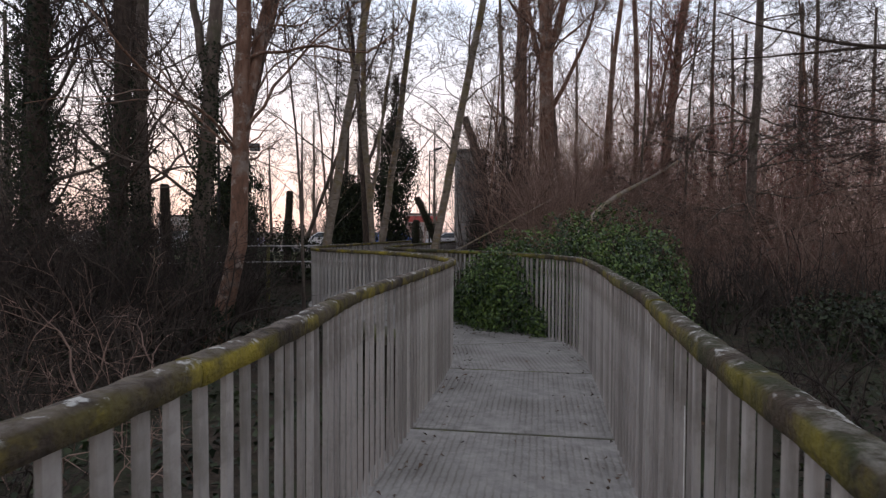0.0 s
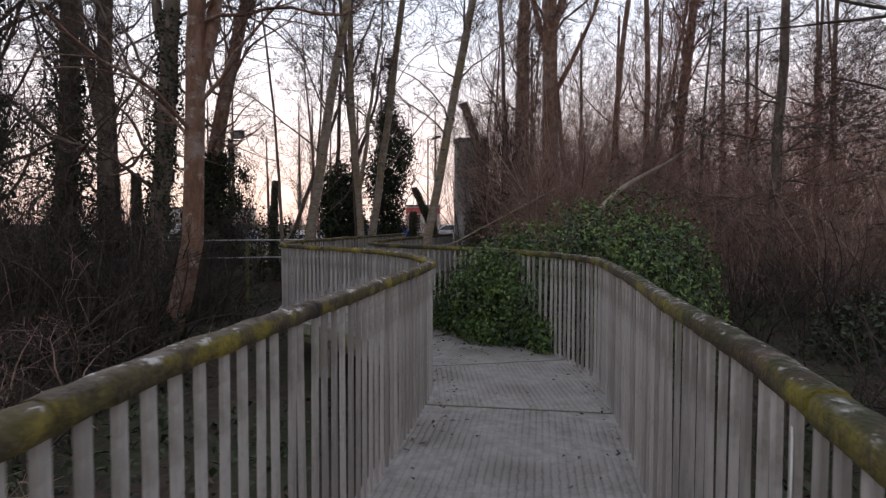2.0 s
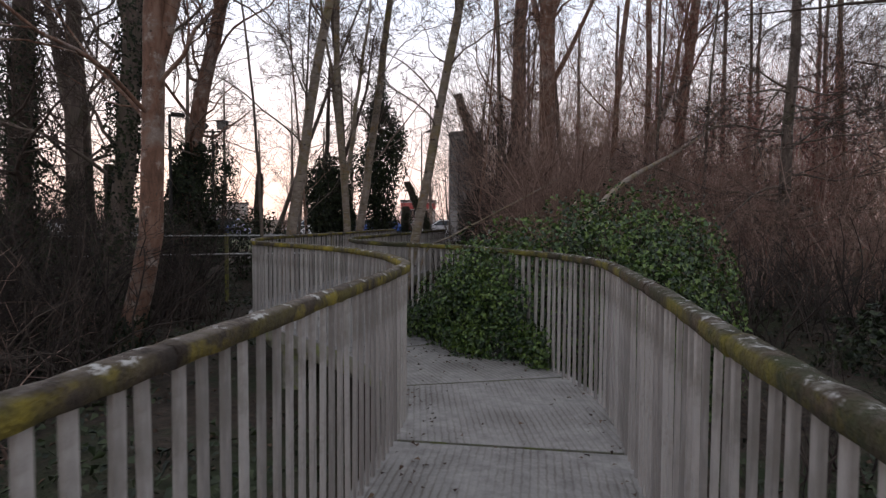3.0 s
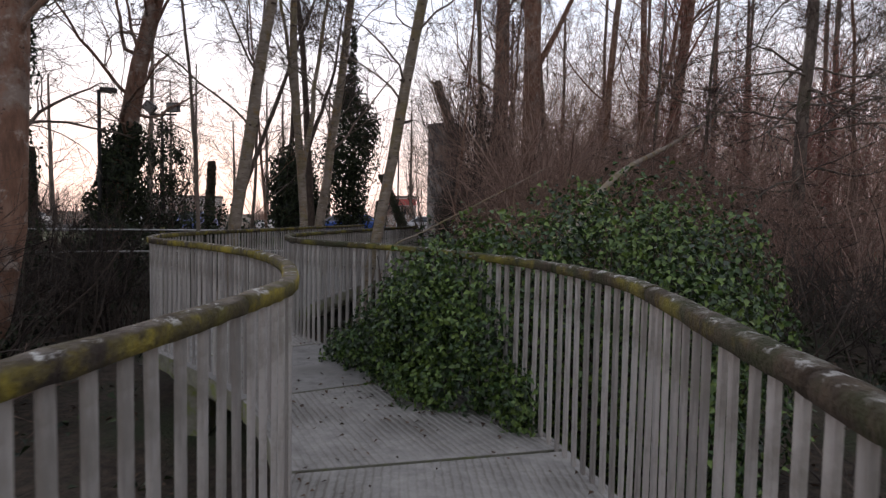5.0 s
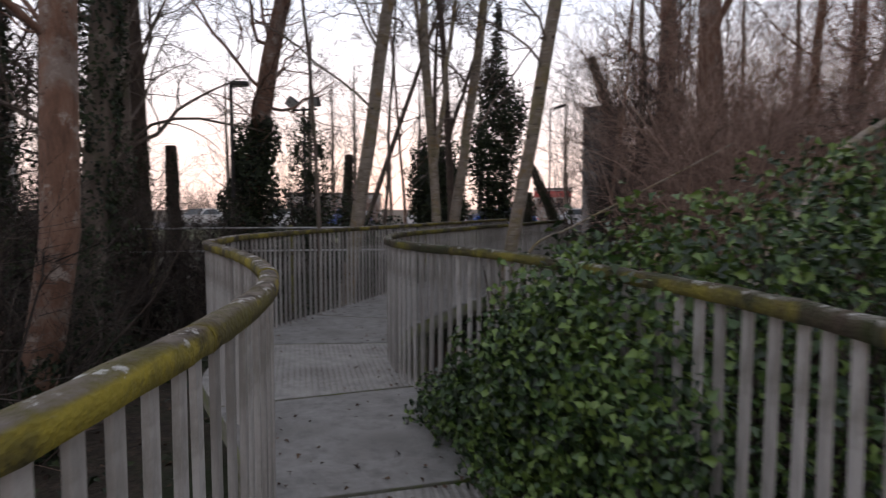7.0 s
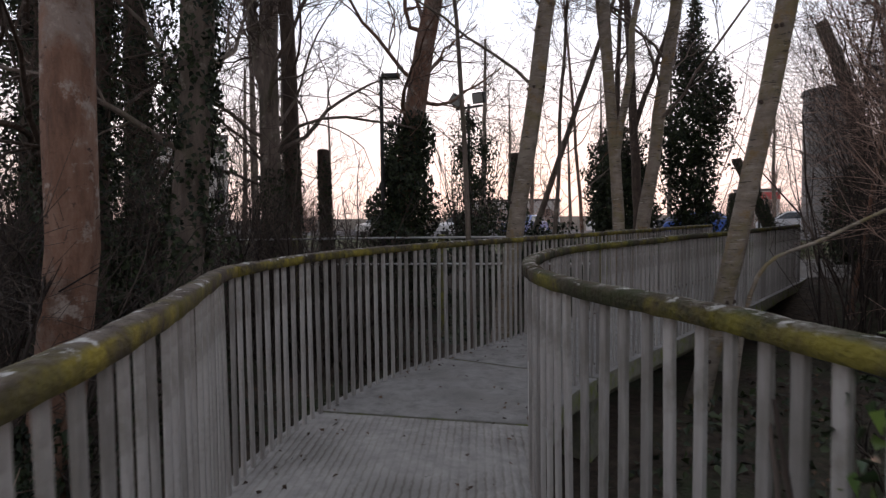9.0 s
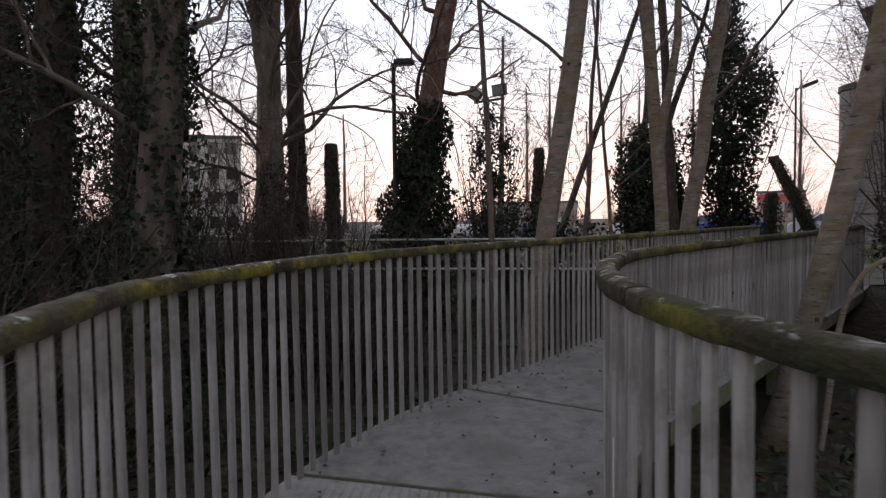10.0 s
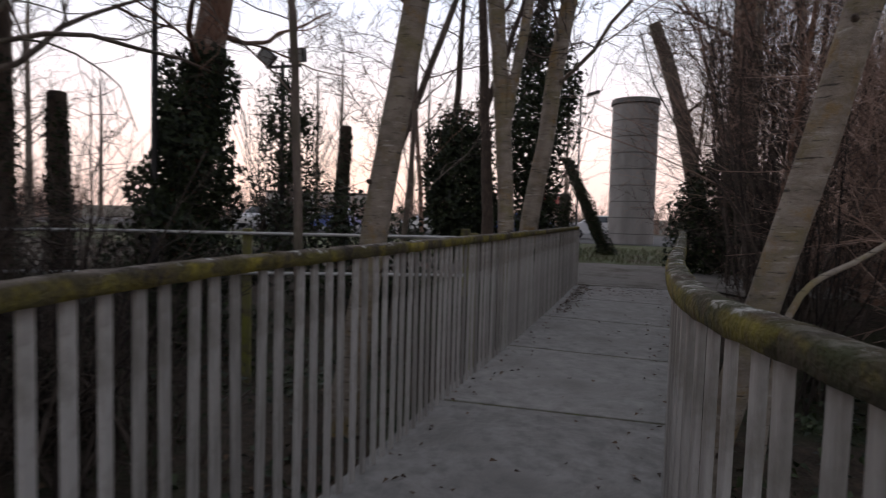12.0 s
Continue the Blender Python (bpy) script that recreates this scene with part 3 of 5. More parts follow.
def railing(curve, label, seed, rail_mat):
    rng = random.Random(seed)
    th = thing("railing", label, "railing", group="bridge railings")
    total = along(curve)[-1]
    s = 0.14
    while s < total - 0.1:
        a, b = at_length(curve, s - 0.03), at_length(curve, s + 0.03)
        x, y = at_length(curve, s)
        ob = part("baluster", BALUSTERS[rng.randrange(5)], th)
        ob.matrix_world = pose(x, y, 0, rng.gauss(0, 0.25), rng.gauss(0, 0.25), math.degrees(math.atan2(b[1] - a[1], b[0] - a[0])) + rng.gauss(0, 1.5))
        s += 0.115
    for e in (0.02, total - 0.02):
        a, d = at_length(curve, e), at_length(curve, max(0, e - 0.05))
        q = at_length(curve, min(total, e + 0.05)) - d
        post = boxed("newel_post", (-0.045, 0.045, -0.04, 0.04, -0.14, RAIL_TOP - 0.06), th, M_BALUSTER, 0.006)
        post.matrix_world = pose(a[0], a[1], 0, 0, 0, math.degrees(math.atan2(q[1], q[0])))
    # handrail pieces, round-topped timber, butted end to end
    s, first = 0.0, True
    while s < total - 0.05:
        e = min(total, s + rng.uniform(1.15, 1.45))
        if total - e < 0.5:
            e = total
        ss = np.linspace(s + 0.002, e - 0.002, 22)
        c = at_length(curve, ss)
        d = at_length(curve, np.minimum(ss + 0.05, total)) - at_length(curve, np.maximum(ss - 0.05, 0))
        d /= np.linalg.norm(d, axis=1, keepdims=True)
        nn = np.stack([-d[:, 1], d[:, 0]], axis=1)
        prof = [(-0.036, -0.058), (-0.039, -0.03), (-0.037, -0.013), (-0.027, -0.003), (0, 0.001), (0.027, -0.003), (0.037, -0.013), (0.039, -0.03), (0.036, -0.058), (0.0, -0.06)]
        bm = bmesh.new()
        rings = []
        sag = rng.uniform(-0.004, 0.004)
        for (x, y), (nx_, ny_) in zip(c, nn):
            ring = []
            for u, h in prof:
                w = 1 + 0.035 * math.sin(7 * x + 5 * y + 9 * h * 20) + rng.uniform(-0.03, 0.03)
                ring.append(bm.verts.new((x + nx_ * u * w, y + ny_ * u * w, RAIL_TOP + sag + h + rng.uniform(-0.003, 0.003))))
            rings.append(ring)
        m = len(prof)
        for r0, r1 in zip(rings[:-1], rings[1:]):
            for k in range(m):
                bm.faces.new((r0[k], r0[(k + 1) % m], r1[(k + 1) % m], r1[k]))
        bm.faces.new(rings[0])
        bm.faces.new(rings[-1][::-1])
        bmesh.ops.recalc_face_normals(bm, faces=bm.faces[:])
        for f in bm.faces:
            f.smooth = len(f.verts) == 4
        part("handrail", bm, th, "round-topped mossy timber handrail" if first else "", rail_mat)
        first, s = False, e
    return th


railing(LEFT, "curving grey timber railing with mossy round-topped handrail", 3, M_RAIL)
right_railing = railing(RIGHT, "curving grey timber railing partly overgrown by green ivy", 4, M_RAIL_SHADED)
# white streaks run down a few balusters
for y, z0, z1 in ((2.13, 0.55, 0.86), (2.15, 0.42, 0.52), (3.05, 0.7, 1.0), (11.42, 0.35, 0.62)):
    k = int(np.argmin(np.abs(RIGHT[:, 1] - y)))
    d = RIGHT[k + 1] - RIGHT[k - 1]
    d /= np.linalg.norm(d)
    c = RIGHT[k] + np.array([-d[1], d[0]]) * 0.0105
    bm = bmesh.new()
    zs = np.linspace(z0, z1, 9)
    rr_ = random.Random(int(y * 100))
    rows = [[bm.verts.new((c[0] + d[0] * w + o * -d[1], c[1] + d[1] * w + o * d[0], z)) for w, o in ((-a, 0), (-a * 0.5, 0.002), (b * 0.5, 0.002), (b, 0))]
            for z, a, b in ((z, rr_.uniform(0.002, 0.007), rr_.uniform(0.002, 0.007)) for z in zs)]
    for r0, r1 in zip(rows[:-1], rows[1:]):
        for q in range(3):
            bm.faces.new((r0[q], r0[q + 1], r1[q + 1], r1[q]))
    part("streak", bm, right_railing, "chalky white streak", M_DROPPING)

# ---- trees ----


def trunk_line(base, top, bend=(0, 0), K=14, wob=0.02, seed=0):
    rng = np.random.default_rng(seed)
    b, t = np.array(base, float), np.array(top, float)
    u = np.linspace(0, 1, K)[:, None]
    p = b + (t - b) * u
    p[:, 0] += (bend[0] * np.sin(np.pi * u) + wob * np.cumsum(rng.standard_normal((K, 1)), 0))[:, 0] * (u[:, 0] > 0)
    p[:, 1] += (bend[1] * np.sin(np.pi * u) + wob * np.cumsum(rng.standard_normal((K, 1)), 0))[:, 0] * (u[:, 0] > 0)
    return p


def bare_tree(at, height, r0, r1, lean=(0, 0), bend=(0, 0), bark=None, twig=None, seed=1, label="", limb_from=0.35, limbs_n=8, limb_len=0.42,
              spread=(30, 70), levels=(7, 6, 5), up=0.05, ivy=0, ivy_top=3.0, ivy_wide=0.25, ivy_leaf=0.07, forks=(), name="tree", category="tree", group="", knots=0, droop=0.0, foot=0.0, sway=0.035, fine=0.0052):
    """A bare tree: tapered trunk, limbs, branches and fine twigs; with ivy leaves round the trunk if asked."""
    rng = np.random.default_rng(seed)
    u = (1.3 - float(ground_z(at[0], at[1]))) / height
    at = (at[0] - lean[0] * u - bend[0] * math.sin(math.pi * u), at[1] - lean[1] * u - bend[1] * math.sin(math.pi * u))
    gz = float(ground_z(at[0], at[1]))
    th = thing(name, label, category, (at[0], at[1], gz), group)
    base = np.array([0, 0, -0.12])
    line = trunk_line(base, (lean[0], lean[1], height), bend, 16, 0.012 * height / 8, seed)
    if foot:
        line = np.concatenate([line[:1], line[:1] * 0.6 + line[1:2] * 0.4, line[1:2], line[1:2] * 0.5 + line[2:3] * 0.5, line[2:4], line[4:6:2], line[6::1]])[:16]
        line[:, 0] += foot * np.maximum(0, 1 - (line[:, 2] + gz) / 1.4) ** 1.3
    rad = np.linspace(r0, r1, 16)
    rad[0] *= 1.45
    rad[1] *= 1.08
    chunks = [tube_arrays(line[None], rad[None], 14, 0.035, rng)]
    for fx, fy, fh, fz, fr in forks:
        k = int(fz / height * 15)
        fl = trunk_line(line[k], (line[k][0] + fx, line[k][1] + fy, line[k][2] + fh), (0.1 * fx, 0.1 * fy), 12, sway, seed + 5 + int(10 * abs(fx)))
        chunks.append(tube_arrays(fl[None], np.linspace(fr, fr * 0.25, 12)[None], 10, 0.035, rng))
    v, f = joined(chunks)
    trunk = part("trunk", mesh_from("trunk", v, f, bark), th)
    if knots:
        scar = mesh_from("branch_scar", *tube_arrays(np.array([[(0, 0, 0), (0, 0, 0.03), (0, 0, 0.042)]]), np.array([[0.024, 0.019, 0.003]]), 7), M_BARK_DARK)
        for k in range(knots):
            i = int(rng.uniform(0.08, 0.7) * 15)
            a = rng.uniform(0, 2 * np.pi)
            d = Vector((math.cos(a), math.sin(a), 0.3))
            ob = part("branch_scar", scar, trunk)
            ob.matrix_basis = look(Vector(line[i]) + d * rad[i] * 0.92, Vector(line[i]) - d)
    # limbs
    def grown(lines, rads, Ltot):
        out = []
        P, R = lines, rads
        S, D, LL, RR = children(rng, P, R, np.full(len(P), Ltot), int(limbs_n * 1.35), limb_from, 0.98, spread, limb_len, 0.27)
        if droop:
            D[:, 2] *= 0.35
        P1, R1 = limbs(rng, S, D, LL, RR, 11, 0.2, up)
        out.append((P1, R1, 6))
        Lp = LL
        for lv, per in enumerate(levels):
            S, D, LL, RR = children(rng, P1, R1, Lp, per, 0.15, 0.97, (25, 65), 0.5, 0.6)
            if droop:
                D[:, 2] = D[:, 2] * 0.6 - droop
            RR = np.maximum(RR, fine)
            P1, R1 = limbs(rng, S, D, LL, RR, (7, 5, 3)[min(lv, 2)], 0.2, up * 0.6, 0.4)
            out.append((P1, R1, 4 if lv == 0 else 3))
            Lp = LL
        return out
    lines = [line[None]]
    got = grown(line[None], rad[None], height)
    for fx, fy, fh, fz, fr in forks:
        k = int(fz / height * 15)
        fl = trunk_line(line[k], (line[k][0] + fx, line[k][1] + fy, line[k][2] + fh), (0.1 * fx, 0.1 * fy), 12, sway, seed + 5 + int(10 * abs(fx)))
        got += grown(fl[None], np.linspace(fr, fr * 0.4, 12)[None], math.sqrt(fx * fx + fy * fy + fh * fh))
    if limbs_n:
        v, f = joined([tube_arrays(P, R, S) for P, R, S in got if S >= 4])
        part("crown", mesh_from("crown", v, f, bark if bark is not M_BARK_PALE else M_BARK_GREY), th, kind="stuff")
        v, f = joined([tube_arrays(P, R, S) for P, R, S in got if S < 4])
        part("twig_mass", mesh_from("twig_mass", v, f, twig or M_TWIG, False), th, kind="stuff")
    if ivy:
        ivy = int(ivy * 3.6)
        h = ivy_top * rng.uniform(0, 1, ivy) ** 1.1
        k = np.clip(h / height * 15, 0, 14.99)
        i = k.astype(int)
        c = line[i] + (line[i + 1] - line[i]) * (k - i)[:, None]
        a = rng.uniform(0, 2 * np.pi, ivy)
        lumps = 0.6 + 0.9 * np.sin(2 * a + 2.9 * h + seed) * np.sin(2.3 * h + 1.3 * a + seed) + 0.3 * np.sin(7.1 * h + 3 * a)
        lumps = np.maximum(lumps, 0.12)
        edge = np.maximum(1 - h / ivy_top, 0) ** 0.6 + 0.12
        rr = np.interp(h, np.linspace(0, height, 16), rad) + ivy_wide * lumps * edge * (1 - rng.uniform(0, 1, ivy) ** 2 * 0.9)
        keep = rng.uniform(0, 1, ivy) > (h / ivy_top) ** 4 * (0.4 + 0.6 * np.sin(3 * a + seed) ** 2)
        a, c, rr = a[keep], c[keep], rr[keep]
        ivy = len(a)
        N = np.stack([np.cos(a), np.sin(a), 0.2 * np.ones(ivy)], axis=1)
        C = c + N * rr[:, None]
        v, f = leaf_arrays(rng, C, N, np.full(ivy, ivy_leaf))
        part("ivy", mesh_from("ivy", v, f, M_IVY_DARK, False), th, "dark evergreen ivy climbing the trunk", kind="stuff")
    return th


# beside the bridge on the side of the first bend
bare_tree((-4.06, 10.39), 11, 0.185, 0.09, (0.35, 0.3), (-0.1, 0), M_BARK_RED, M_TWIG, 11, "reddish-barked bare tree with ivy on its far side", 0.42, 9, 0.36,
          forks=((0.9, 0.5, 5.5, 5.2, 0.12),), ivy=500, ivy_top=2.2, ivy_wide=0.10, foot=-0.28)
bare_tree((-5.88, 12.2), 12, 0.2, 0.09, (0.85, 0.4), (0.1, 0), M_BARK_GREY, M_TWIG, 12, "large bare tree thickly clad in dark ivy", 0.2, 11, 0.34,
          forks=((-0.6, 0.4, 5, 5.0, 0.12),), ivy=1500, ivy_top=6.2, ivy_wide=0.36)
bare_tree((-7.48, 12.01), 11, 0.22, 0.1, (-0.2, 0.4), (0, 0), M_BARK_DARK, M_TWIG, 13, "tree wholly hidden in dark ivy", 0.2, 12, 0.34, ivy=2300, ivy_top=5.8, ivy_wide=0.62)
bare_tree((-11.95, 14.93), 12, 0.28, 0.12, (0.2, 0), (0, 0), M_BARK_DARK, M_TWIG, 14, "tall tree hung with dark ivy to its crown", 0.15, 14, 0.34, ivy=4200, ivy_top=8.5, ivy_wide=0.7)
bare_tree((-9.58, 12.3), 12, 0.24, 0.1, (0.2, 0.3), (0, 0), M_BARK_DARK, M_TWIG, 26, "tree shrouded in ragged dark ivy", 0.2, 12, 0.34, ivy=3000, ivy_top=8.0, ivy_wide=0.75, ivy_leaf=0.08)
bare_tree((-9.87, 16.43), 13, 0.23, 0.12, (-0.1, 0.5), (-0.1, 0), M_BARK_GREY, M_TWIG, 15, "grey-barked bare tree with ivy at its foot", 0.2, 11, 0.32, ivy=1100, ivy_top=2.9, ivy_wide=0.28,
          forks=((-0.9, 0.2, 6, 4.4, 0.13),))
bare_tree((-10.42, 17.43), 12, 0.2, 0.11, (-0.9, 0.5), (0.1, 0), M_BARK_DARK, M_TWIG, 16, "dark leaning bare tree with some ivy", 0.15, 13, 0.36, ivy=600, ivy_top=3.8, ivy_wide=0.12)
bare_tree((-8.33, 18.49), 12, 0.27, 0.13, (2.3, 1.2), (-0.35, 0), M_BARK_RED, M_TWIG, 17, "leaning red-barked tree rising from a cone of ivy", 0.3, 9, 0.36, ivy=5200, ivy_top=4.1, ivy_wide=0.8, ivy_leaf=0.095)
bare_tree((-4.36, 16.53), 12, 0.135, 0.085, (1.8, 0.2), (0.0, 0), M_BARK_PALE, M_TWIG, 18, "pale smooth-barked leaning tree with dark branch scars", 0.33, 8, 0.3, knots=22)
bare_tree((-4.99, 16.2), 8.5, 0.045, 0.02, (-0.7, 0.2), (0.15, 0), M_BARK_GREY, M_TWIG, 19, "thin grey sapling outside the railing", 0.35, 6, 0.3, levels=(4, 4, 3))
bare_tree((-1.25, 15.65), 10, 0.108, 0.075, (2.2, -1.3), (0.0, 0), M_BARK_PALE, M_TWIG, 20, "pale ring-barked leaning tree beside the railing", 0.4, 8, 0.34, knots=12)
bare_tree((-3.66, 18.6), 12, 0.11, 0.06, (-0.5, 0.3), (-0.2, 0), M_BARK_PALE, M_TWIG, 21, "slim pale forked bare tree", 0.35, 8, 0.3, forks=((0.7, 0.1, 6, 3.6, 0.07), (-0.9, 0.2, 6, 4.4, 0.06)))
bare_tree((-3.42, 19.55), 12, 0.125, 0.07, (1.45, 0.3), (0.1, 0), M_BARK_PALE, M_TWIG, 22, "slim pale leaning bare tree", 0.3, 9, 0.3, knots=6)
bare_tree((-5.4, 24.79), 11, 0.14, 0.06, (-0.9, 0.3), (0.2, 0), M_BARK_DARK, M_TWIG, 23, "dark crooked bare tree", 0.25, 9, 0.32, forks=((1.3, 0.4, 5, 3.9, 0.08),))
bare_tree((-6.95, 22.09), 9, 0.09, 0.03, (3.4, 0.4), (0.0, 0), M_BARK_GREY, M_TWIG, 24, "thin bare tree leaning steeply", 0.3, 7, 0.3, levels=(5, 4, 3))
bare_tree((-7.1, 27.3), 8, 0.14, 0.05, (0.3, 0), (0, 0), M_BARK_DARK, M_TWIG, 25, "bare stem in an evergreen bush", 0.5, 6, 0.3, levels=(4, 4, 3))
# beside the bridge on the other side
bare_tree((1.91, 23.4), 17, 0.31, 0.17, (-0.5, 0.2), (0.12, 0), M_BARK_RED, M_TWIG_RED, 31, "thick reddish pollarded tree with upright limbs", 0.42, 12, 0.36, spread=(15, 45), up=0.12,
          forks=((1.7, 0.4, 7, 8.2, 0.17), (-1.3, 0.2, 7, 7.4, 0.12), (0.7, -0.3, 7, 9.2, 0.12), (2.6, 0.3, 6, 6.8, 0.10)))
bare_tree((7.31, 18.42), 13, 0.16, 0.06, (0.5, 0), (0.05, 0), M_BARK_GREY, M_TWIG, 32, "slender tree with many level side branches", 0.12, 34, 0.32, spread=(60, 95), up=0.0, levels=(8, 6, 3), droop=0.02)
bare_tree((6.9, 26.9), 14, 0.24, 0.14, (1.2, 0), (-0.3, 0), M_BARK_RED, M_TWIG_SUNSET, 33, "pollarded tree with limbs fanning from its head", 0.36, 18, 0.36, spread=(20, 55), up=0.10)
bare_tree((11.2, 13.2), 11, 0.22, 0.1, (-1.2, 0), (0.2, 0), M_BARK_DARK, M_TWIG, 34, "dark tree with long level drooping branches", 0.18, 18, 0.5, spread=(55, 95), up=-0.005, levels=(6, 5, 3), droop=0.05, forks=((-4.6, 0.6, 0.9, 4.3, 0.05), (-5.2, 2.0, 2.2, 5.2, 0.055), (-4.0, -0.8, 2.4, 5.6, 0.05), (-5.6, 3.0, 0.4, 6.4, 0.05), (-3.2, 1.5, -0.9, 4.6, 0.035), (-4.2, 0.2, -0.4, 5.8, 0.04)), sway=0.09, fine=0.004)
bare_tree((0.78, 34.19), 15, 0.5, 0.24, (0.2, 0), (0, 0), M_BARK_RED, M_TWIG_RED, 35, "broad brown bare tree near the path", 0.4, 11, 0.34, spread=(20, 50), up=0.1, forks=((-1.6, 0.2, 5, 3.6, 0.13),))
bare_tree((0.19, 26.61), 12, 0.10, 0.06, (-0.2, 0), (0.12, 0), M_BARK_PALE, M_TWIG, 36, "slim grey bare tree beside a broad one", 0.4, 8, 0.3)
bare_tree((-0.42, 32.2), 7.5, 0.30, 0.2, (-1.7, 0), (0.3, 0), M_BARK_GREY, M_TWIG, 37, "broken leaning snag above the path", 0.5, 4, 0.35, levels=(4, 4, 2))
bare_tree((3.59, 21.24), 13, 0.10, 0.06, (0.9, 0), (-0.2, 0), M_BARK_RED, M_TWIG_RED, 38, "slim reddish bare tree in the thicket", 0.3, 10, 0.32, spread=(20, 50), up=0.1)
bare_tree((5.2, 23.65), 14, 0.12, 0.06, (-0.4, 0), (0.2, 0), M_BARK_RED, M_TWIG_SUNSET, 39, "reddish bare tree in the thicket", 0.32, 11, 0.32, spread=(20, 55), up=0.1, forks=((1.3, 0, 6, 4.2, 0.1),))
bare_tree((2.88, 27.41), 13, 0.11, 0.06, (-1.4, 0), (0.2, 0), M_BARK_GREY, M_TWIG_RED, 40, "grey bare tree leaning over the path", 0.3, 9, 0.32, up=0.08)


for k, (x, y, hh, rr, lx) in enumerate(((-0.3, 21.0, 9, 0.05, 0.8), (0.6, 23.5, 10, 0.06, -0.7), (1.3, 26.0, 11, 0.06, 0.5), (-0.9, 28.5, 10, 0.05, 0.9), (2.2, 24.6, 11, 0.07, -0.4), (-5.6, 20.2, 10, 0.05, 0.6),
                                        (-6.9, 24.6, 10, 0.055, -0.8), (6.4, 21.5, 10, 0.06, 0.5), (10.8, 22.5, 11, 0.07, -0.6), (4.4, 19.0, 9, 0.05, 0.4), (13.5, 18.5, 10, 0.07, 0.5), (0.2, 30.0, 11, 0.06, 1.4))):
    bare_tree((x, y), hh, rr, rr * 0.35, (lx, 0.2), (0.15 - 0.1 * (k % 4), 0), M_BARK_GREY if k % 2 else M_BARK_RED, M_TWIG if k % 3 else M_TWIG_RED, 240 + k, "slender leafless sapling with fine upright twigs", 0.18, 13, 0.3,
              spread=(20, 50), up=0.07, levels=(6, 5, 3), group="saplings")


def ivy_stump(at, height, r, lean, seed, label, ivy=900, wide=0.12):
    rng = np.random.default_rng(seed)
    return bare_tree(at, height, r, r * 0.85, lean, (0, 0), M_BARK_DARK, M_TWIG, seed, label, limbs_n=0, ivy=ivy, ivy_top=height * 0.98, ivy_wide=wide, name="tree_stump", category="stump")


def capped(r):
    bm = bmesh.new()
    bmesh.ops.create_cone(bm, cap_ends=True, segments=12, radius1=r, radius2=r * 0.8, depth=0.06)
    return bm


for at, h, rr, lean, sd, lab, iv, wd in (((-7.85, 22.45), 3.0, 0.14, (0.15, 0), 51, "tall sawn tree stump with thin ivy", 500, 0.05),
                                     ((-10.16, 18.14), 3.35, 0.16, (-0.1, 0), 52, "tall dark sawn tree stump", 500, 0.05),
                                     ((-3.85, 33.9), 3.4, 0.2, (-1.6, 0), 53, "leaning stump wrapped in dark ivy", 1500, 0.16),
                                     ((-4.67, 32.82), 2.1, 0.2, (0.05, 0), 54, "short stump covered in dark ivy", 900, 0.25)):
    st = ivy_stump(at, h, rr, lean, sd, lab, iv, wd)
    bm = capped(rr * 0.85)
    bmesh.ops.translate(bm, verts=bm.verts[:], vec=(lean[0], lean[1], h))
    part("sawn_top", bm, st, mat=M_BARK_DARK)


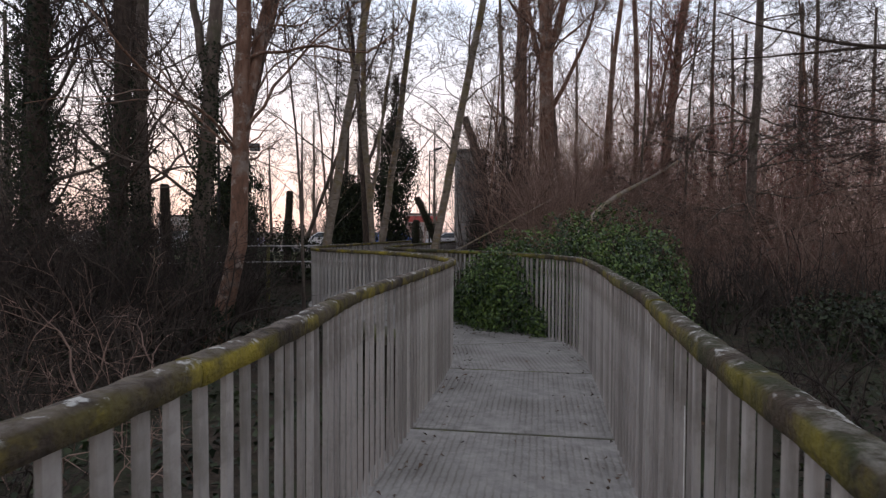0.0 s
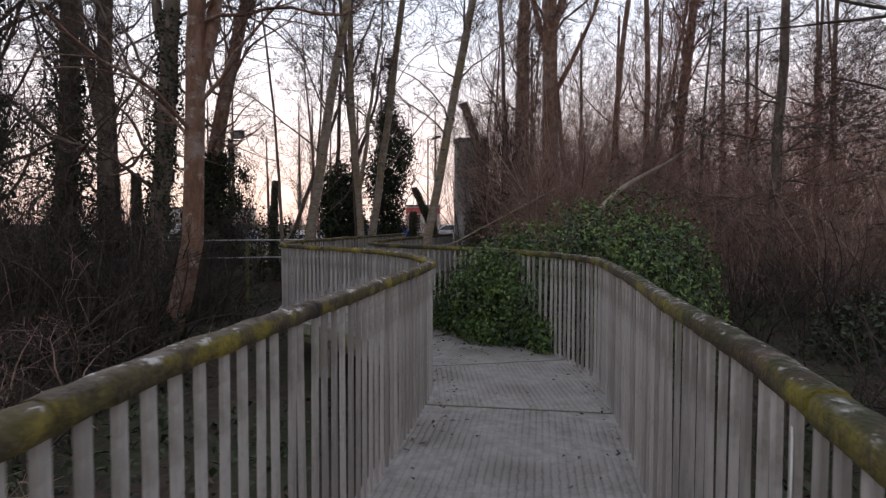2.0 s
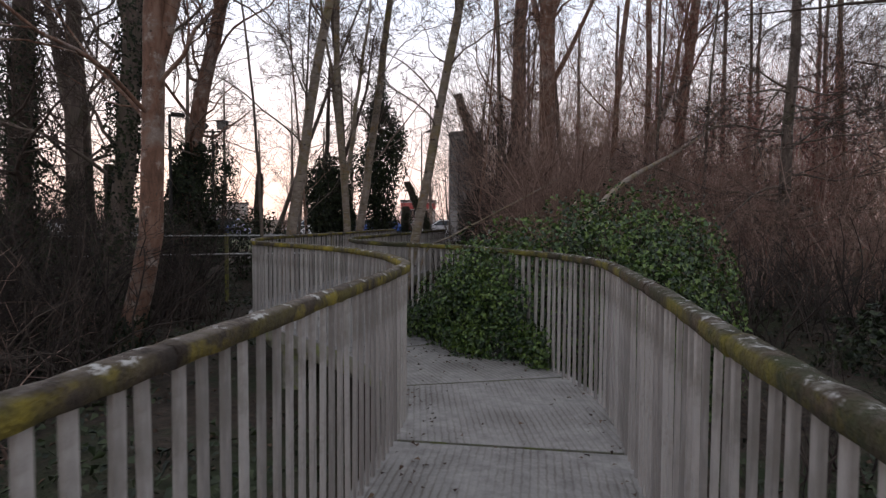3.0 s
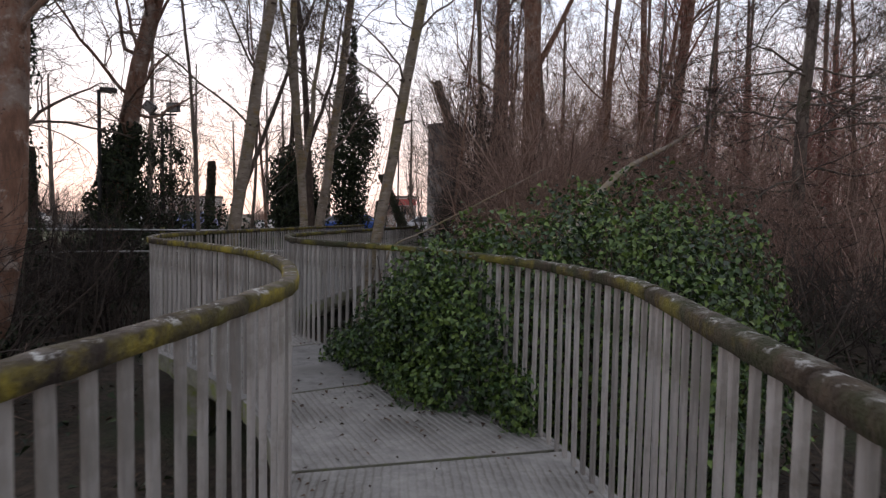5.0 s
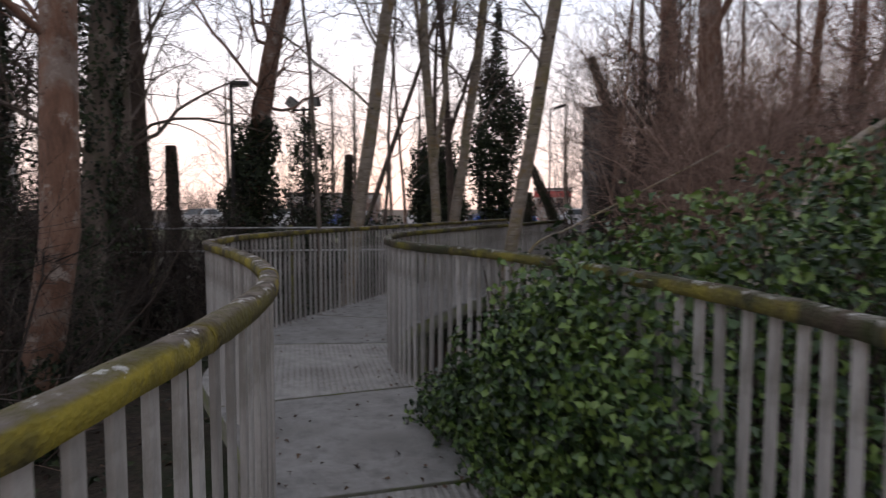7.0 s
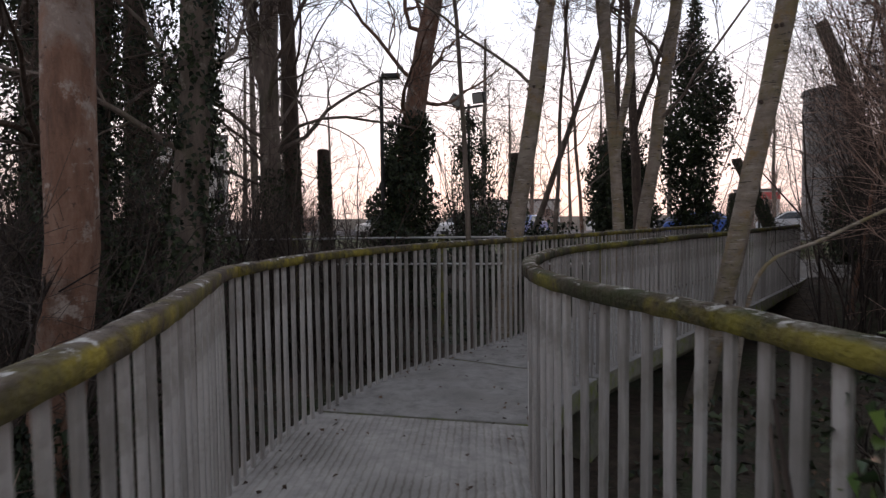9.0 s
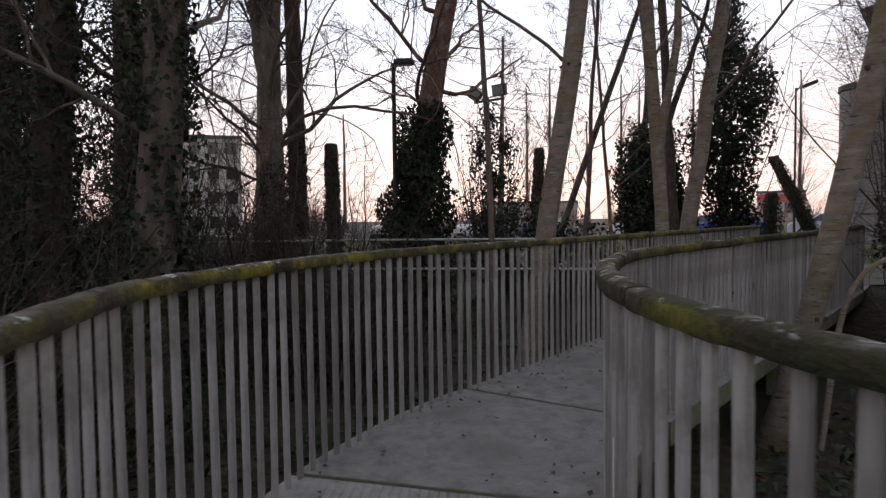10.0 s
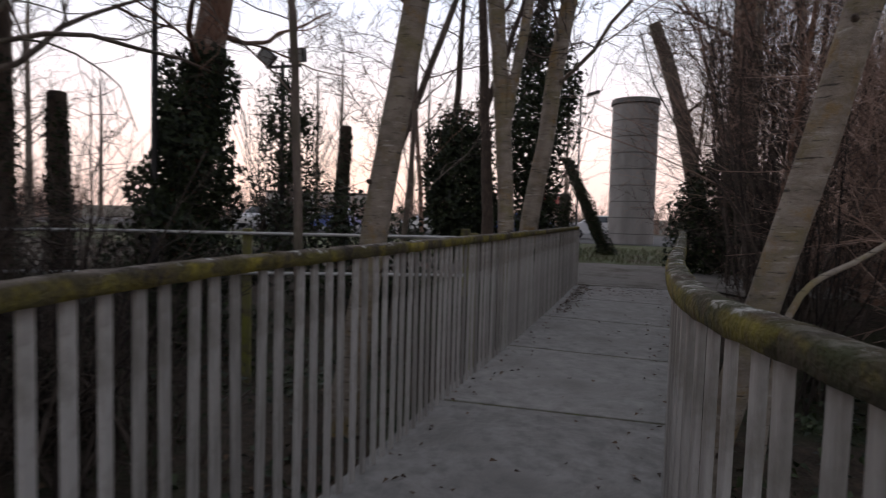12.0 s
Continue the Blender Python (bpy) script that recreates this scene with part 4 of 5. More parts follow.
def leafy(name, label, category, at, ellipsoids, count, size, mat, seed, thick=0.25, stems=30, stem_mat=None, ragged=0.0):
    """An evergreen mass of separate leaves on lumpy ellipsoids, with stems inside. Centres are relative to at."""
    rng = np.random.default_rng(seed)
    th = thing(name, label, category, at)
    E = np.array(ellipsoids, float)
    area = (E[:, 3] * E[:, 4] * E[:, 5]) ** (2 / 3)
    pts, nrm = [], []
    for k, e in enumerate(E):
        n = int(count * area[k] / area.sum())
        d = rng.standard_normal((n, 3))
        d /= np.linalg.norm(d, axis=1, keepdims=True)
        lump = 1 + 0.2 * np.sin(4.1 * d[:, 0] + 3 * d[:, 2] + k) * np.sin(5.3 * d[:, 1] + k) + 0.11 * np.sin(13 * d[:, 0] + 2 * k) * np.sin(12 * d[:, 1]) * np.sin(11 * d[:, 2])
        lump += ragged * np.sin(8.7 * d[:, 0] + 1.7 * k + seed) * np.sin(7.9 * d[:, 1] + seed) * np.sin(9.3 * d[:, 2] + 2.1 * k)
        s = lump * (1 - thick * rng.uniform(0, 1, n) ** 1.6)
        p = e[:3] + d * e[3:] * s[:, None]
        nn = d / e[3:]
        nn /= np.linalg.norm(nn, axis=1, keepdims=True)
        ok = np.ones(n, bool)
        for j, o in enumerate(E):
            if j != k:
                ok &= (((p - o[:3]) / o[3:]) ** 2).sum(1) > 0.62
        pts.append(p[ok])
        nrm.append(nn[ok])
    C, N = np.concatenate(pts), np.concatenate(nrm)
    gz = ground_z(C[:, 0] + at[0], C[:, 1] + at[1]) - at[2]
    ok = C[:, 2] > gz + 0.01
    C, N = C[ok], N[ok]
    v, f = leaf_arrays(rng, C, N + np.array([0, 0, 0.25]), np.full(len(C), size), 0.7)
    part("foliage", mesh_from("leaves", v, f, mat, False), th, kind="stuff")
    if stems:
        k = rng.integers(0, len(E), stems)
        P0 = np.stack([E[k, 0] + rng.uniform(-0.5, 0.5, stems) * E[k, 3], E[k, 1] + rng.uniform(-0.5, 0.5, stems) * E[k, 4], np.zeros(stems)], axis=1)
        P0[:, 2] = ground_z(P0[:, 0] + at[0], P0[:, 1] + at[1]) - at[2]
        D = np.stack([rng.normal(0, 0.15, stems), rng.normal(0, 0.15, stems), np.ones(stems)], axis=1)
        L = np.maximum(0.3, (E[k, 2] + E[k, 5] * 0.8 - P0[:, 2]))
        P, R = limbs(rng, P0, D, L, np.full(stems, 0.018), 8, 0.08, 0.05)
        S, D, LL, RR = children(rng, P, R, L, 6, 0.2, 0.95, (30, 70), 0.25, 0.6)
        P2, R2 = limbs(rng, S, D, LL, RR, 5, 0.2, 0.0)
        v, f = joined([tube_arrays(P, R, 5), tube_arrays(P2, R2, 3)])
        part("stem_mass", mesh_from("stems", v, f, stem_mat or M_TWIG_BROWN), th, kind="stuff")
    return th, C, N


mound, _, _ = leafy("ivy_mound", "large green mound of ivy leaning over the railing", "ivy", (0, 0, 0),
                    [(2.45, 10.7, 0.15, 1.05, 1.1, 1.68), (1.6, 10.1, 0.25, 0.85, 0.85, 1.2), (3.0, 10.4, 0.0, 0.68, 0.9, 1.5), (0.95, 9.7, 0.35, 0.7, 0.55, 1.02), (2.42, 9.4, -0.2, 0.7, 0.7, 1.35), (1.85, 10.9, 0.3, 0.68, 0.7, 1.5), (0.4, 10.15, 0.35, 0.45, 0.4, 0.9), (0.85, 10.2, 0.4, 0.55, 0.5, 1.0), (2.7, 11.4, 0.0, 0.8, 0.9, 1.5)],
                    60000, 0.06, M_IVY, 61, 0.55, 60)
spill, SPILL_C, SPILL_N = leafy("ivy_bush", "green ivy spilling through the railing onto the deck", "ivy", (0, 0, 0),
                    [(1.0, 8.84, 0.32, 0.22, 0.24, 0.48), (0.8, 9.02, 0.42, 0.3, 0.32, 0.68), (0.48, 9.3, 0.48, 0.42, 0.4, 0.70), (0.2, 9.6, 0.32, 0.36, 0.36, 0.58), (-0.15, 9.95, 0.16, 0.28, 0.3, 0.36), (-0.42, 10.25, 0.06, 0.24, 0.26, 0.24), (0.62, 9.02, 0.08, 0.42, 0.34, 0.28), (1.18, 8.56, 0.12, 0.18, 0.26, 0.27)],
                    21000, 0.047, M_IVY, 62, 0.7, 0)
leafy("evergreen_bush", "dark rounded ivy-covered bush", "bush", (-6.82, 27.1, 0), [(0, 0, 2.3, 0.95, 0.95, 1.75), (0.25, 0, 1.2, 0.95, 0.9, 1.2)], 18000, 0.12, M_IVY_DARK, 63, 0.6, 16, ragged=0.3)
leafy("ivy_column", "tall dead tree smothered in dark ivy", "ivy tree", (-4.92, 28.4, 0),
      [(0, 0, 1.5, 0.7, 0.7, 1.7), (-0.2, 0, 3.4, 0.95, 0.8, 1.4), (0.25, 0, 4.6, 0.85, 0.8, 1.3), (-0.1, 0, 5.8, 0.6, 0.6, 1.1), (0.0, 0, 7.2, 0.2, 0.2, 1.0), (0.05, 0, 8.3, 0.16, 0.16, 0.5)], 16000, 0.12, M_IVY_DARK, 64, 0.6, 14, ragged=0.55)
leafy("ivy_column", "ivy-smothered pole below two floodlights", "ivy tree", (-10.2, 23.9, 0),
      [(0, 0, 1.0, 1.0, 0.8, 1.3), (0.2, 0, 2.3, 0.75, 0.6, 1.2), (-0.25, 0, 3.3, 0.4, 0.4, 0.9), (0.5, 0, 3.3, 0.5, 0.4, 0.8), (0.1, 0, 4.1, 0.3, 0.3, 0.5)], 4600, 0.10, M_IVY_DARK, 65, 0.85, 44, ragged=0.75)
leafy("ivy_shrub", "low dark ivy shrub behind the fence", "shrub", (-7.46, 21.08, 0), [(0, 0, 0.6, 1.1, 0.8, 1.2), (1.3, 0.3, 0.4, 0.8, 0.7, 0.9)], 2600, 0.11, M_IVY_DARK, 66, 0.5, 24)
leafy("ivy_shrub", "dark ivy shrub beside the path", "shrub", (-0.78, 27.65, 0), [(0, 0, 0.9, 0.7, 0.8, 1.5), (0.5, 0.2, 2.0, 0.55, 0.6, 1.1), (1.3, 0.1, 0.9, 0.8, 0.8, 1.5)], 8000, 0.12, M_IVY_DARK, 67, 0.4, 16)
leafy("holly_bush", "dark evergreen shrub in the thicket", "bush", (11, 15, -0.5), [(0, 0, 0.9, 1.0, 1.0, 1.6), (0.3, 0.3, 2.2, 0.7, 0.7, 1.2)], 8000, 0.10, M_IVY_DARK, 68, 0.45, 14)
leafy("holly_bush", "low dark evergreen bush in the hollow", "bush", (6.47, 11.24, -0.6), [(0, 0, 0.2, 1.3, 1.1, 0.8), (1.5, 0.6, 0.3, 1.0, 0.9, 0.7)], 5000, 0.09, M_GREENCOVER, 69, 0.4, 24)

# ---- thickets of bare stems ----


def thicket(at, rx, ry, height, stems, mat, seed, label, arch=0.2, per=(5, 4), name="shrub", category="shrub", thick=0.014, wig=0.12, fine=0.003):
    rng = np.random.default_rng(seed)
    gz = float(ground_z(at[0], at[1]))
    th = thing(name, label, category, (at[0], at[1], gz))
    a, d = rng.uniform(0, 2 * np.pi, stems), np.sqrt(rng.uniform(0, 1, stems))
    P0 = np.stack([np.cos(a) * d * rx, np.sin(a) * d * ry, np.zeros(stems)], axis=1)
    P0[:, 2] = ground_z(P0[:, 0] + at[0], P0[:, 1] + at[1]) - gz - 0.05
    D = np.stack([rng.normal(0, arch, stems), rng.normal(0, arch, stems), np.ones(stems)], axis=1)
    L = height * rng.uniform(0.45, 1.1, stems)
    P, R = limbs(rng, P0, D, L, thick * rng.uniform(0.5, 1.5, stems), 9, wig, 0.02 - arch * 0.12)
    S, D, L2, R2 = children(rng, P, R, L, per[0], 0.2, 0.97, (20, 60), 0.42, 0.6)
    R2 = np.maximum(R2, fine)
    P2, R2 = limbs(rng, S, D, L2, R2, 5, wig * 1.2, 0.02, 0.4)
    S, D, L3, R3 = children(rng, P2, R2, L2, per[1], 0.15, 0.97, (20, 65), 0.5, 0.7)
    R3 = np.maximum(R3, fine * 0.85)
    P3, R3 = limbs(rng, S, D, L3, R3, 2, wig * 1.3, 0.0, 0.5)
    v, f = tube_arrays(P, R, 4)
    part("stem_mass", mesh_from("stems", v, f, mat), th, kind="stuff")
    v, f = joined([tube_arrays(P2, R2, 3), tube_arrays(P3, R3, 3)])
    part("twig_mass", mesh_from("twig_mass", v, f, mat, False), th, kind="stuff")
    return th


TANGLE = "tangle of brown leafless bramble and shrub stems"
for k, (x, y, rx, ry, h, n) in enumerate(((-4.4, 6.6, 1.2, 1.4, 1.2, 40), (-6.4, 7.6, 1.8, 1.8, 2.6, 120), (-8.6, 9.6, 2.2, 2.0, 4.2, 170), (-5.4, 9.9, 1.4, 1.0, 3.0, 110),
                                       (-9.5, 13.4, 2.5, 1.6, 3.6, 130), (-13.5, 12.0, 2.5, 2.5, 4.4, 130), (-13.8, 17.5, 2.5, 2.5, 3.0, 80), (-3.2, 4.2, 1.0, 1.2, 0.9, 22),
                                       (-10.5, 6.5, 2.2, 2.4, 4.2, 130), (3.1, 18.4, 1.2, 1.2, 2.5, 90), (4.3, 21.4, 1.5, 1.3, 2.8, 100), (2.2, 23.6, 0.9, 1.2, 2.6, 70))):
    thicket((x, y), rx, ry, h, n, M_TWIG_BROWN, 100 + k, TANGLE, 0.38, (6, 5), wig=0.17)
for k, (x, y, rx, ry, h, n) in enumerate(((-2.9, 5.2, 0.9, 1.2, 1.3, 14), (-4.4, 6.8, 1.2, 1.2, 1.8, 18), (-5.0, 4.8, 1.2, 1.2, 1.7, 16), (-5.6, 8.6, 1.4, 1.2, 2.6, 18))):
    thicket((x, y), rx, ry, h, n, M_TWIG_RED, 210 + k, "pale arching bramble stems above the dark undergrowth", 0.5, (5, 3), wig=0.2, fine=0.0035)
REDS = "tall thicket of red-brown leafless shrub stems"
for k, (x, y, rx, ry, h, n) in enumerate(((5.2, 17.5, 2.0, 1.8, 3.6, 100), (9.0, 17.0, 2.4, 2.0, 3.8, 120), (4.4, 22.5, 2.4, 2.0, 5.0, 75), (8.2, 23.5, 2.6, 2.2, 6.0, 110),
                                       (12.5, 21.0, 3.0, 2.4, 5.8, 120), (13.5, 28.0, 3.5, 2.5, 8.0, 100), (7.0, 30.5, 3.5, 2.5, 8.5, 100), (18.5, 23.0, 3.5, 3.0, 7.5, 110),
                                       (3.2, 29.8, 1.8, 2.0, 6.8, 60), (2.7, 23.2, 1.3, 1.6, 6.5, 70), (4.8, 27.0, 2.0, 2.0, 6.4, 65), (1.9, 17.6, 0.8, 1.0, 3.4, 50), (1.9, 25.2, 1.0, 1.2, 6.2, 55), (3.0, 19.5, 1.5, 1.4, 5.5, 90), (16.5, 16.0, 3.0, 3.0, 5.5, 120), (12.0, 35.0, 5.0, 2.5, 11.0, 110), (20.0, 32.0, 5.0, 3.0, 11.0, 110),
                                       (2.3, 20.6, 1.0, 1.2, 3.4, 45), (1.4, 27.0, 1.0, 1.4, 9.0, 26), (3.0, 25.6, 1.4, 1.4, 9.0, 34), (0.9, 30.5, 1.0, 1.4, 9.5, 26), (6.5, 26.5, 2.0, 1.6, 9.0, 60), (10.5, 26.0, 2.0, 1.6, 8.5, 80))):
    # the tall right-hand thickets take the twig colour tinted by sunset light
    thicket((x, y), rx, ry, h, n, M_TWIG_SUNSET if x > 5 and h > 7 else M_TWIG_RED, 130 + k, REDS, 0.27, (7, 5), wig=0.15, fine=0.0042, thick=0.018)
for k, (x, y, rx, ry, h, n) in enumerate(((2.0, 19.4, 0.7, 0.9, 5.5, 50), (-6.7, 15.0, 1.2, 1.0, 2.7, 80), (-8.6, 14.6, 1.2, 0.9, 3.2, 80), (2.9, 19.0, 1.2, 1.2, 4.6, 55), (2.5, 21.4, 0.9, 1.2, 5.5, 40), (3.4, 23.4, 1.4, 1.4, 5.6, 40))):
    thicket((x, y), rx, ry, h, n, M_TWIG_BROWN if x < 0 else M_TWIG_RED, 220 + k, "dense thicket of upright leafless stems", 0.24, (6, 5), wig=0.14, fine=0.0042, thick=0.02)
for k, (x, y, rx, ry, h, n) in enumerate(((-0.3, 19.5, 0.5, 0.6, 5.0, 36), (0.0, 21.6, 0.5, 0.6, 6.4, 40), (0.1, 24.6, 0.7, 0.8, 8.0, 44))):
    thicket((x, y), rx, ry, h, n, M_TWIG_BROWN, 240 + k, "slender upright leafless stems beside the path", 0.12, (5, 4), wig=0.12, fine=0.004)
LOWS = "low brown winter undergrowth of leafless stems"
for k, (x, y, rx, ry, h, n) in enumerate(((4.6, 7.4, 1.8, 1.8, 1.5, 80), (6.6, 13.8, 2.2, 1.6, 2.0, 110), (10.2, 10.0, 2.5, 2.2, 2.6, 120), (3.2, 14.2, 1.8, 1.4, 1.9, 90), (4.8, 4.2, 1.5, 1.8, 1.2, 60),
                                       (0.9, 14.6, 1.1, 1.4, 1.1, 50), (-6.6, 15.0, 1.6, 0.9, 1.0, 60), (-11.0, 21.5, 2.5, 1.5, 1.6, 80))):
    thicket((x, y), rx, ry, h, n, M_TWIG_BROWN, 160 + k, LOWS, 0.3, (5, 5), wig=0.16)

# ---- fallen and leaning limbs ----


def limb(pts, r0, r1, mat, label, seed):
    rng = np.random.default_rng(seed)
    p = spline(np.array(pts, float), 6)
    v, f = tube_arrays(p[None], np.linspace(r0, r1, len(p))[None], 8, 0.05, rng)
    ob = part("fallen_branch", mesh_from("fallen_branch", v, f, mat))
    return tagged(ob, label, "branch")


limb([(1.6, 12.2, 0.7), (2.86, 14.8, 2.06), (5.0, 19.1, 3.2), (7.25, 23.5, 4.5), (8.5, 26.0, 5.3)], 0.065, 0.03, M_BARK_PALE, "long pale bare limb leaning in the thicket", 1)
limb([(-1.3, 15.78, -0.75), (-1.1, 16.0, 0.66), (-0.5, 16.5, 1.08), (0.7, 17.3, 1.75), (2.0, 18.2, 2.5)], 0.028, 0.012, M_BARK_PALE, "thin pale fallen branch leaning beside the railing", 2)

# ---- distant trees ----
far_a = bare_tree((-24, 46), 14, 0.25, 0.08, (0.4, 0), (0, 0), M_BARK_GREY, M_TWIG_RED, 71, "distant bare tree beyond the car park, some copies unseen", 0.25, 14, 0.36, group="distant trees", levels=(5, 4, 2), up=0.08)
far_b = bare_tree((-15, 70), 17, 0.25, 0.06, (0, 0), (0, 0), M_BARK_GREY, M_TWIG_RED, 72, "distant narrow poplar with upright twigs", 0.12, 26, 0.22, spread=(12, 28), up=0.22, group="distant trees", levels=(5, 4, 2))
far_c = bare_tree((16, 44), 15, 0.17, 0.07, (0.2, 0), (0, 0), M_BARK_GREY, M_TWIG_BROWN, 73, "bare reddish tree behind the thicket", 0.1, 18, 0.36, group="distant trees", levels=(6, 5, 2), up=0.08)
rng_far = random.Random(9)


def set_out(tree, spots):
    for x, y, s in spots:
        cp = copy_thing(tree, pose(x, y, float(ground_z(x, y)), 0, 0, rng_far.uniform(0, 360)) @ Matrix.Scale(s, 4))


# the last five are added out of view, behind and beside, to cut sky light
set_out(far_a, [(-36, 52, 0.9), (-30, 33, 0.8), (-44, 40, 1.0), (-22, 25, 0.8), (-20, 66, 0.8), (-31, 76, 0.9), (-55, 60, 1.0), (-18, 8, 0.9), (-20, -4, 1.0), (-9, -12, 1.0), (6, -14, 1.0), (16, -6, 1.0)])
set_out(far_b, [(-19, 74, 1.0), (-24, 68, 0.9), (-33, 70, 1.05), (-11, 86, 1.0), (-38, 74, 1.0), (-28, 84, 1.1)])
set_out(far_c, [(17, 36, 1.1), (24, 26, 1.0), (30, 22, 1.1), (13, 41, 1.1), (21, 47, 1.2), (27, 38, 1.1), (18, 14, 0.8), (11, 31, 0.75), (22, 40, 1.0), (9, 40, 0.95), (28, 30, 1.0), (24, 18, 1.0), (27, 8, 1.0), (5, 46, 1.0), (34, 44, 1.1), (20, 5, 0.9), (1.5, 42, 0.9), (14, 31, 0.8), (19, 27, 0.8), (6, 36, 0.85)])

hedge = thicket((-10, 66), 6.0, 2.0, 3.6, 150, M_TWIG_RED, 190, "distant brown leafless hedge behind the car park", 0.25, (6, 4), thick=0.03, wig=0.12)
set_out(hedge, [(-22, 67, 1.0), (-33, 66, 1.1), (-44, 63, 1.2), (2, 67, 1.1), (-56, 55, 1.3), (14, 60, 1.4), (-60, 40, 1.4)])

# ---- fence across the hollow ----
fence = thing("fence", "galvanised two-rail fence on mossy posts", "fence", (0, 0, 0))
FENCE_A, FENCE_B = Vector((-14.5, 13.3)), Vector((-4.2, 18.9))
for z in (0.98, 0.5):
    P = np.array([[(*FENCE_A.lerp(FENCE_B, u), z + dz) for u, dz in ((0, 0), (0.33, -0.012), (0.66, 0.004), (1, 0))]])
    v, f = tube_arrays(P, np.full((1, 4), 0.02), 10)
    part("fence_rail", mesh_from("fence_rail", v, f, M_GALV), fence)
for k in range(5):
    x, y = FENCE_A.lerp(FENCE_B, 0.05 + k * 0.24)
    z = float(ground_z(x, y))
    ob = boxed("fence_post", (-0.05, 0.05, 0.022, 0.122, z - 0.2, 1.04), fence, M_POST, 0.012)
    ob.matrix_basis = pose(x, y, 0, 0, 0, 24.4)
for x, y, top, w in ((-5.07, 21.9, 1.02, 0.07),):
    z = float(ground_z(x, y))
    ob = boxed("wooden_post", (x - w, x + w, y - w, y + w, z - 0.2, top), None, M_POST, 0.01)
    tagged(ob, "mossy upright wooden post outside the railing", "post")

# ---- lamps ----


def pole(h, r, parent, mat=M_METAL):
    P = np.array([[(0, 0, -0.1), (0, 0, h * 0.5), (0, 0, h)]])
    v, f = tube_arrays(P, np.array([[r * 1.2, r, r * 0.85]]), 12)
    return part("pole", mesh_from("pole", v, f, mat), parent)


def street_lamp(at, h, turn, label, arm=0.16, head=(0.36, 0.2, 0.1), tilt=0):
    th = thing("street_lamp", label, "lamp", (at[0], at[1], float(ground_z(*at))), turn=turn)
    h = h - float(ground_z(*at))
    pole(h, 0.045, th)
    a = boxed("arm", (0, arm, -0.02, 0.02, h - 0.05, h - 0.01), th, M_METAL, 0.006)
    hd = boxed("lamp_head", (arm, arm + head[0], -head[1] / 2, head[1] / 2, h - 0.04, h + head[2] - 0.04), th, M_METAL, 0.02)
    boxed("lens", (arm + 0.04, arm + head[0] - 0.04, -head[1] / 2 + 0.03, head[1] / 2 - 0.03, h - 0.052, h - 0.042), hd, M_LAMPGLASS)
    if tilt:
        hd.matrix_basis = pose(arm, 0, h, 0, tilt, 0) @ pose(-arm, 0, -h)
    return th


street_lamp((-8.35, 18.05), 4.2, 30, "dark steel lamp post with a flat box head", 0.02)
street_lamp((-5.0, 40.0), 6.8, 10, "dark steel street lamp near the road", 0.25, (0.6, 0.28, 0.12), -18)
flood = thing("floodlight_mast", "steel mast with two square dark floodlights", "floodlight", (-10.25, 24.0, float(ground_z(-10.25, 24.0))))
pole(4.75, 0.05, flood)
boxed("crossarm", (-0.45, 0.5, -0.03, 0.03, 4.62, 4.68), flood, M_METAL, 0.005)
for x, ry, rz in ((-0.4, 38, 20), (0.42, 0, 0)):
    bm = bmesh.new()
    box(bm, -0.2, 0.2, -0.09, 0.09, -0.16, 0.16, 0.02)
    hd = part("floodlight", bm, flood, mat=M_METAL)
    hd.matrix_basis = pose(x, -0.05, 4.88, 12, ry, rz)
    lens = boxed("lens", (-0.17, 0.17, -0.1, -0.092, -0.13, 0.13), hd, M_LAMPGLASS)

# ---- parked cars ----


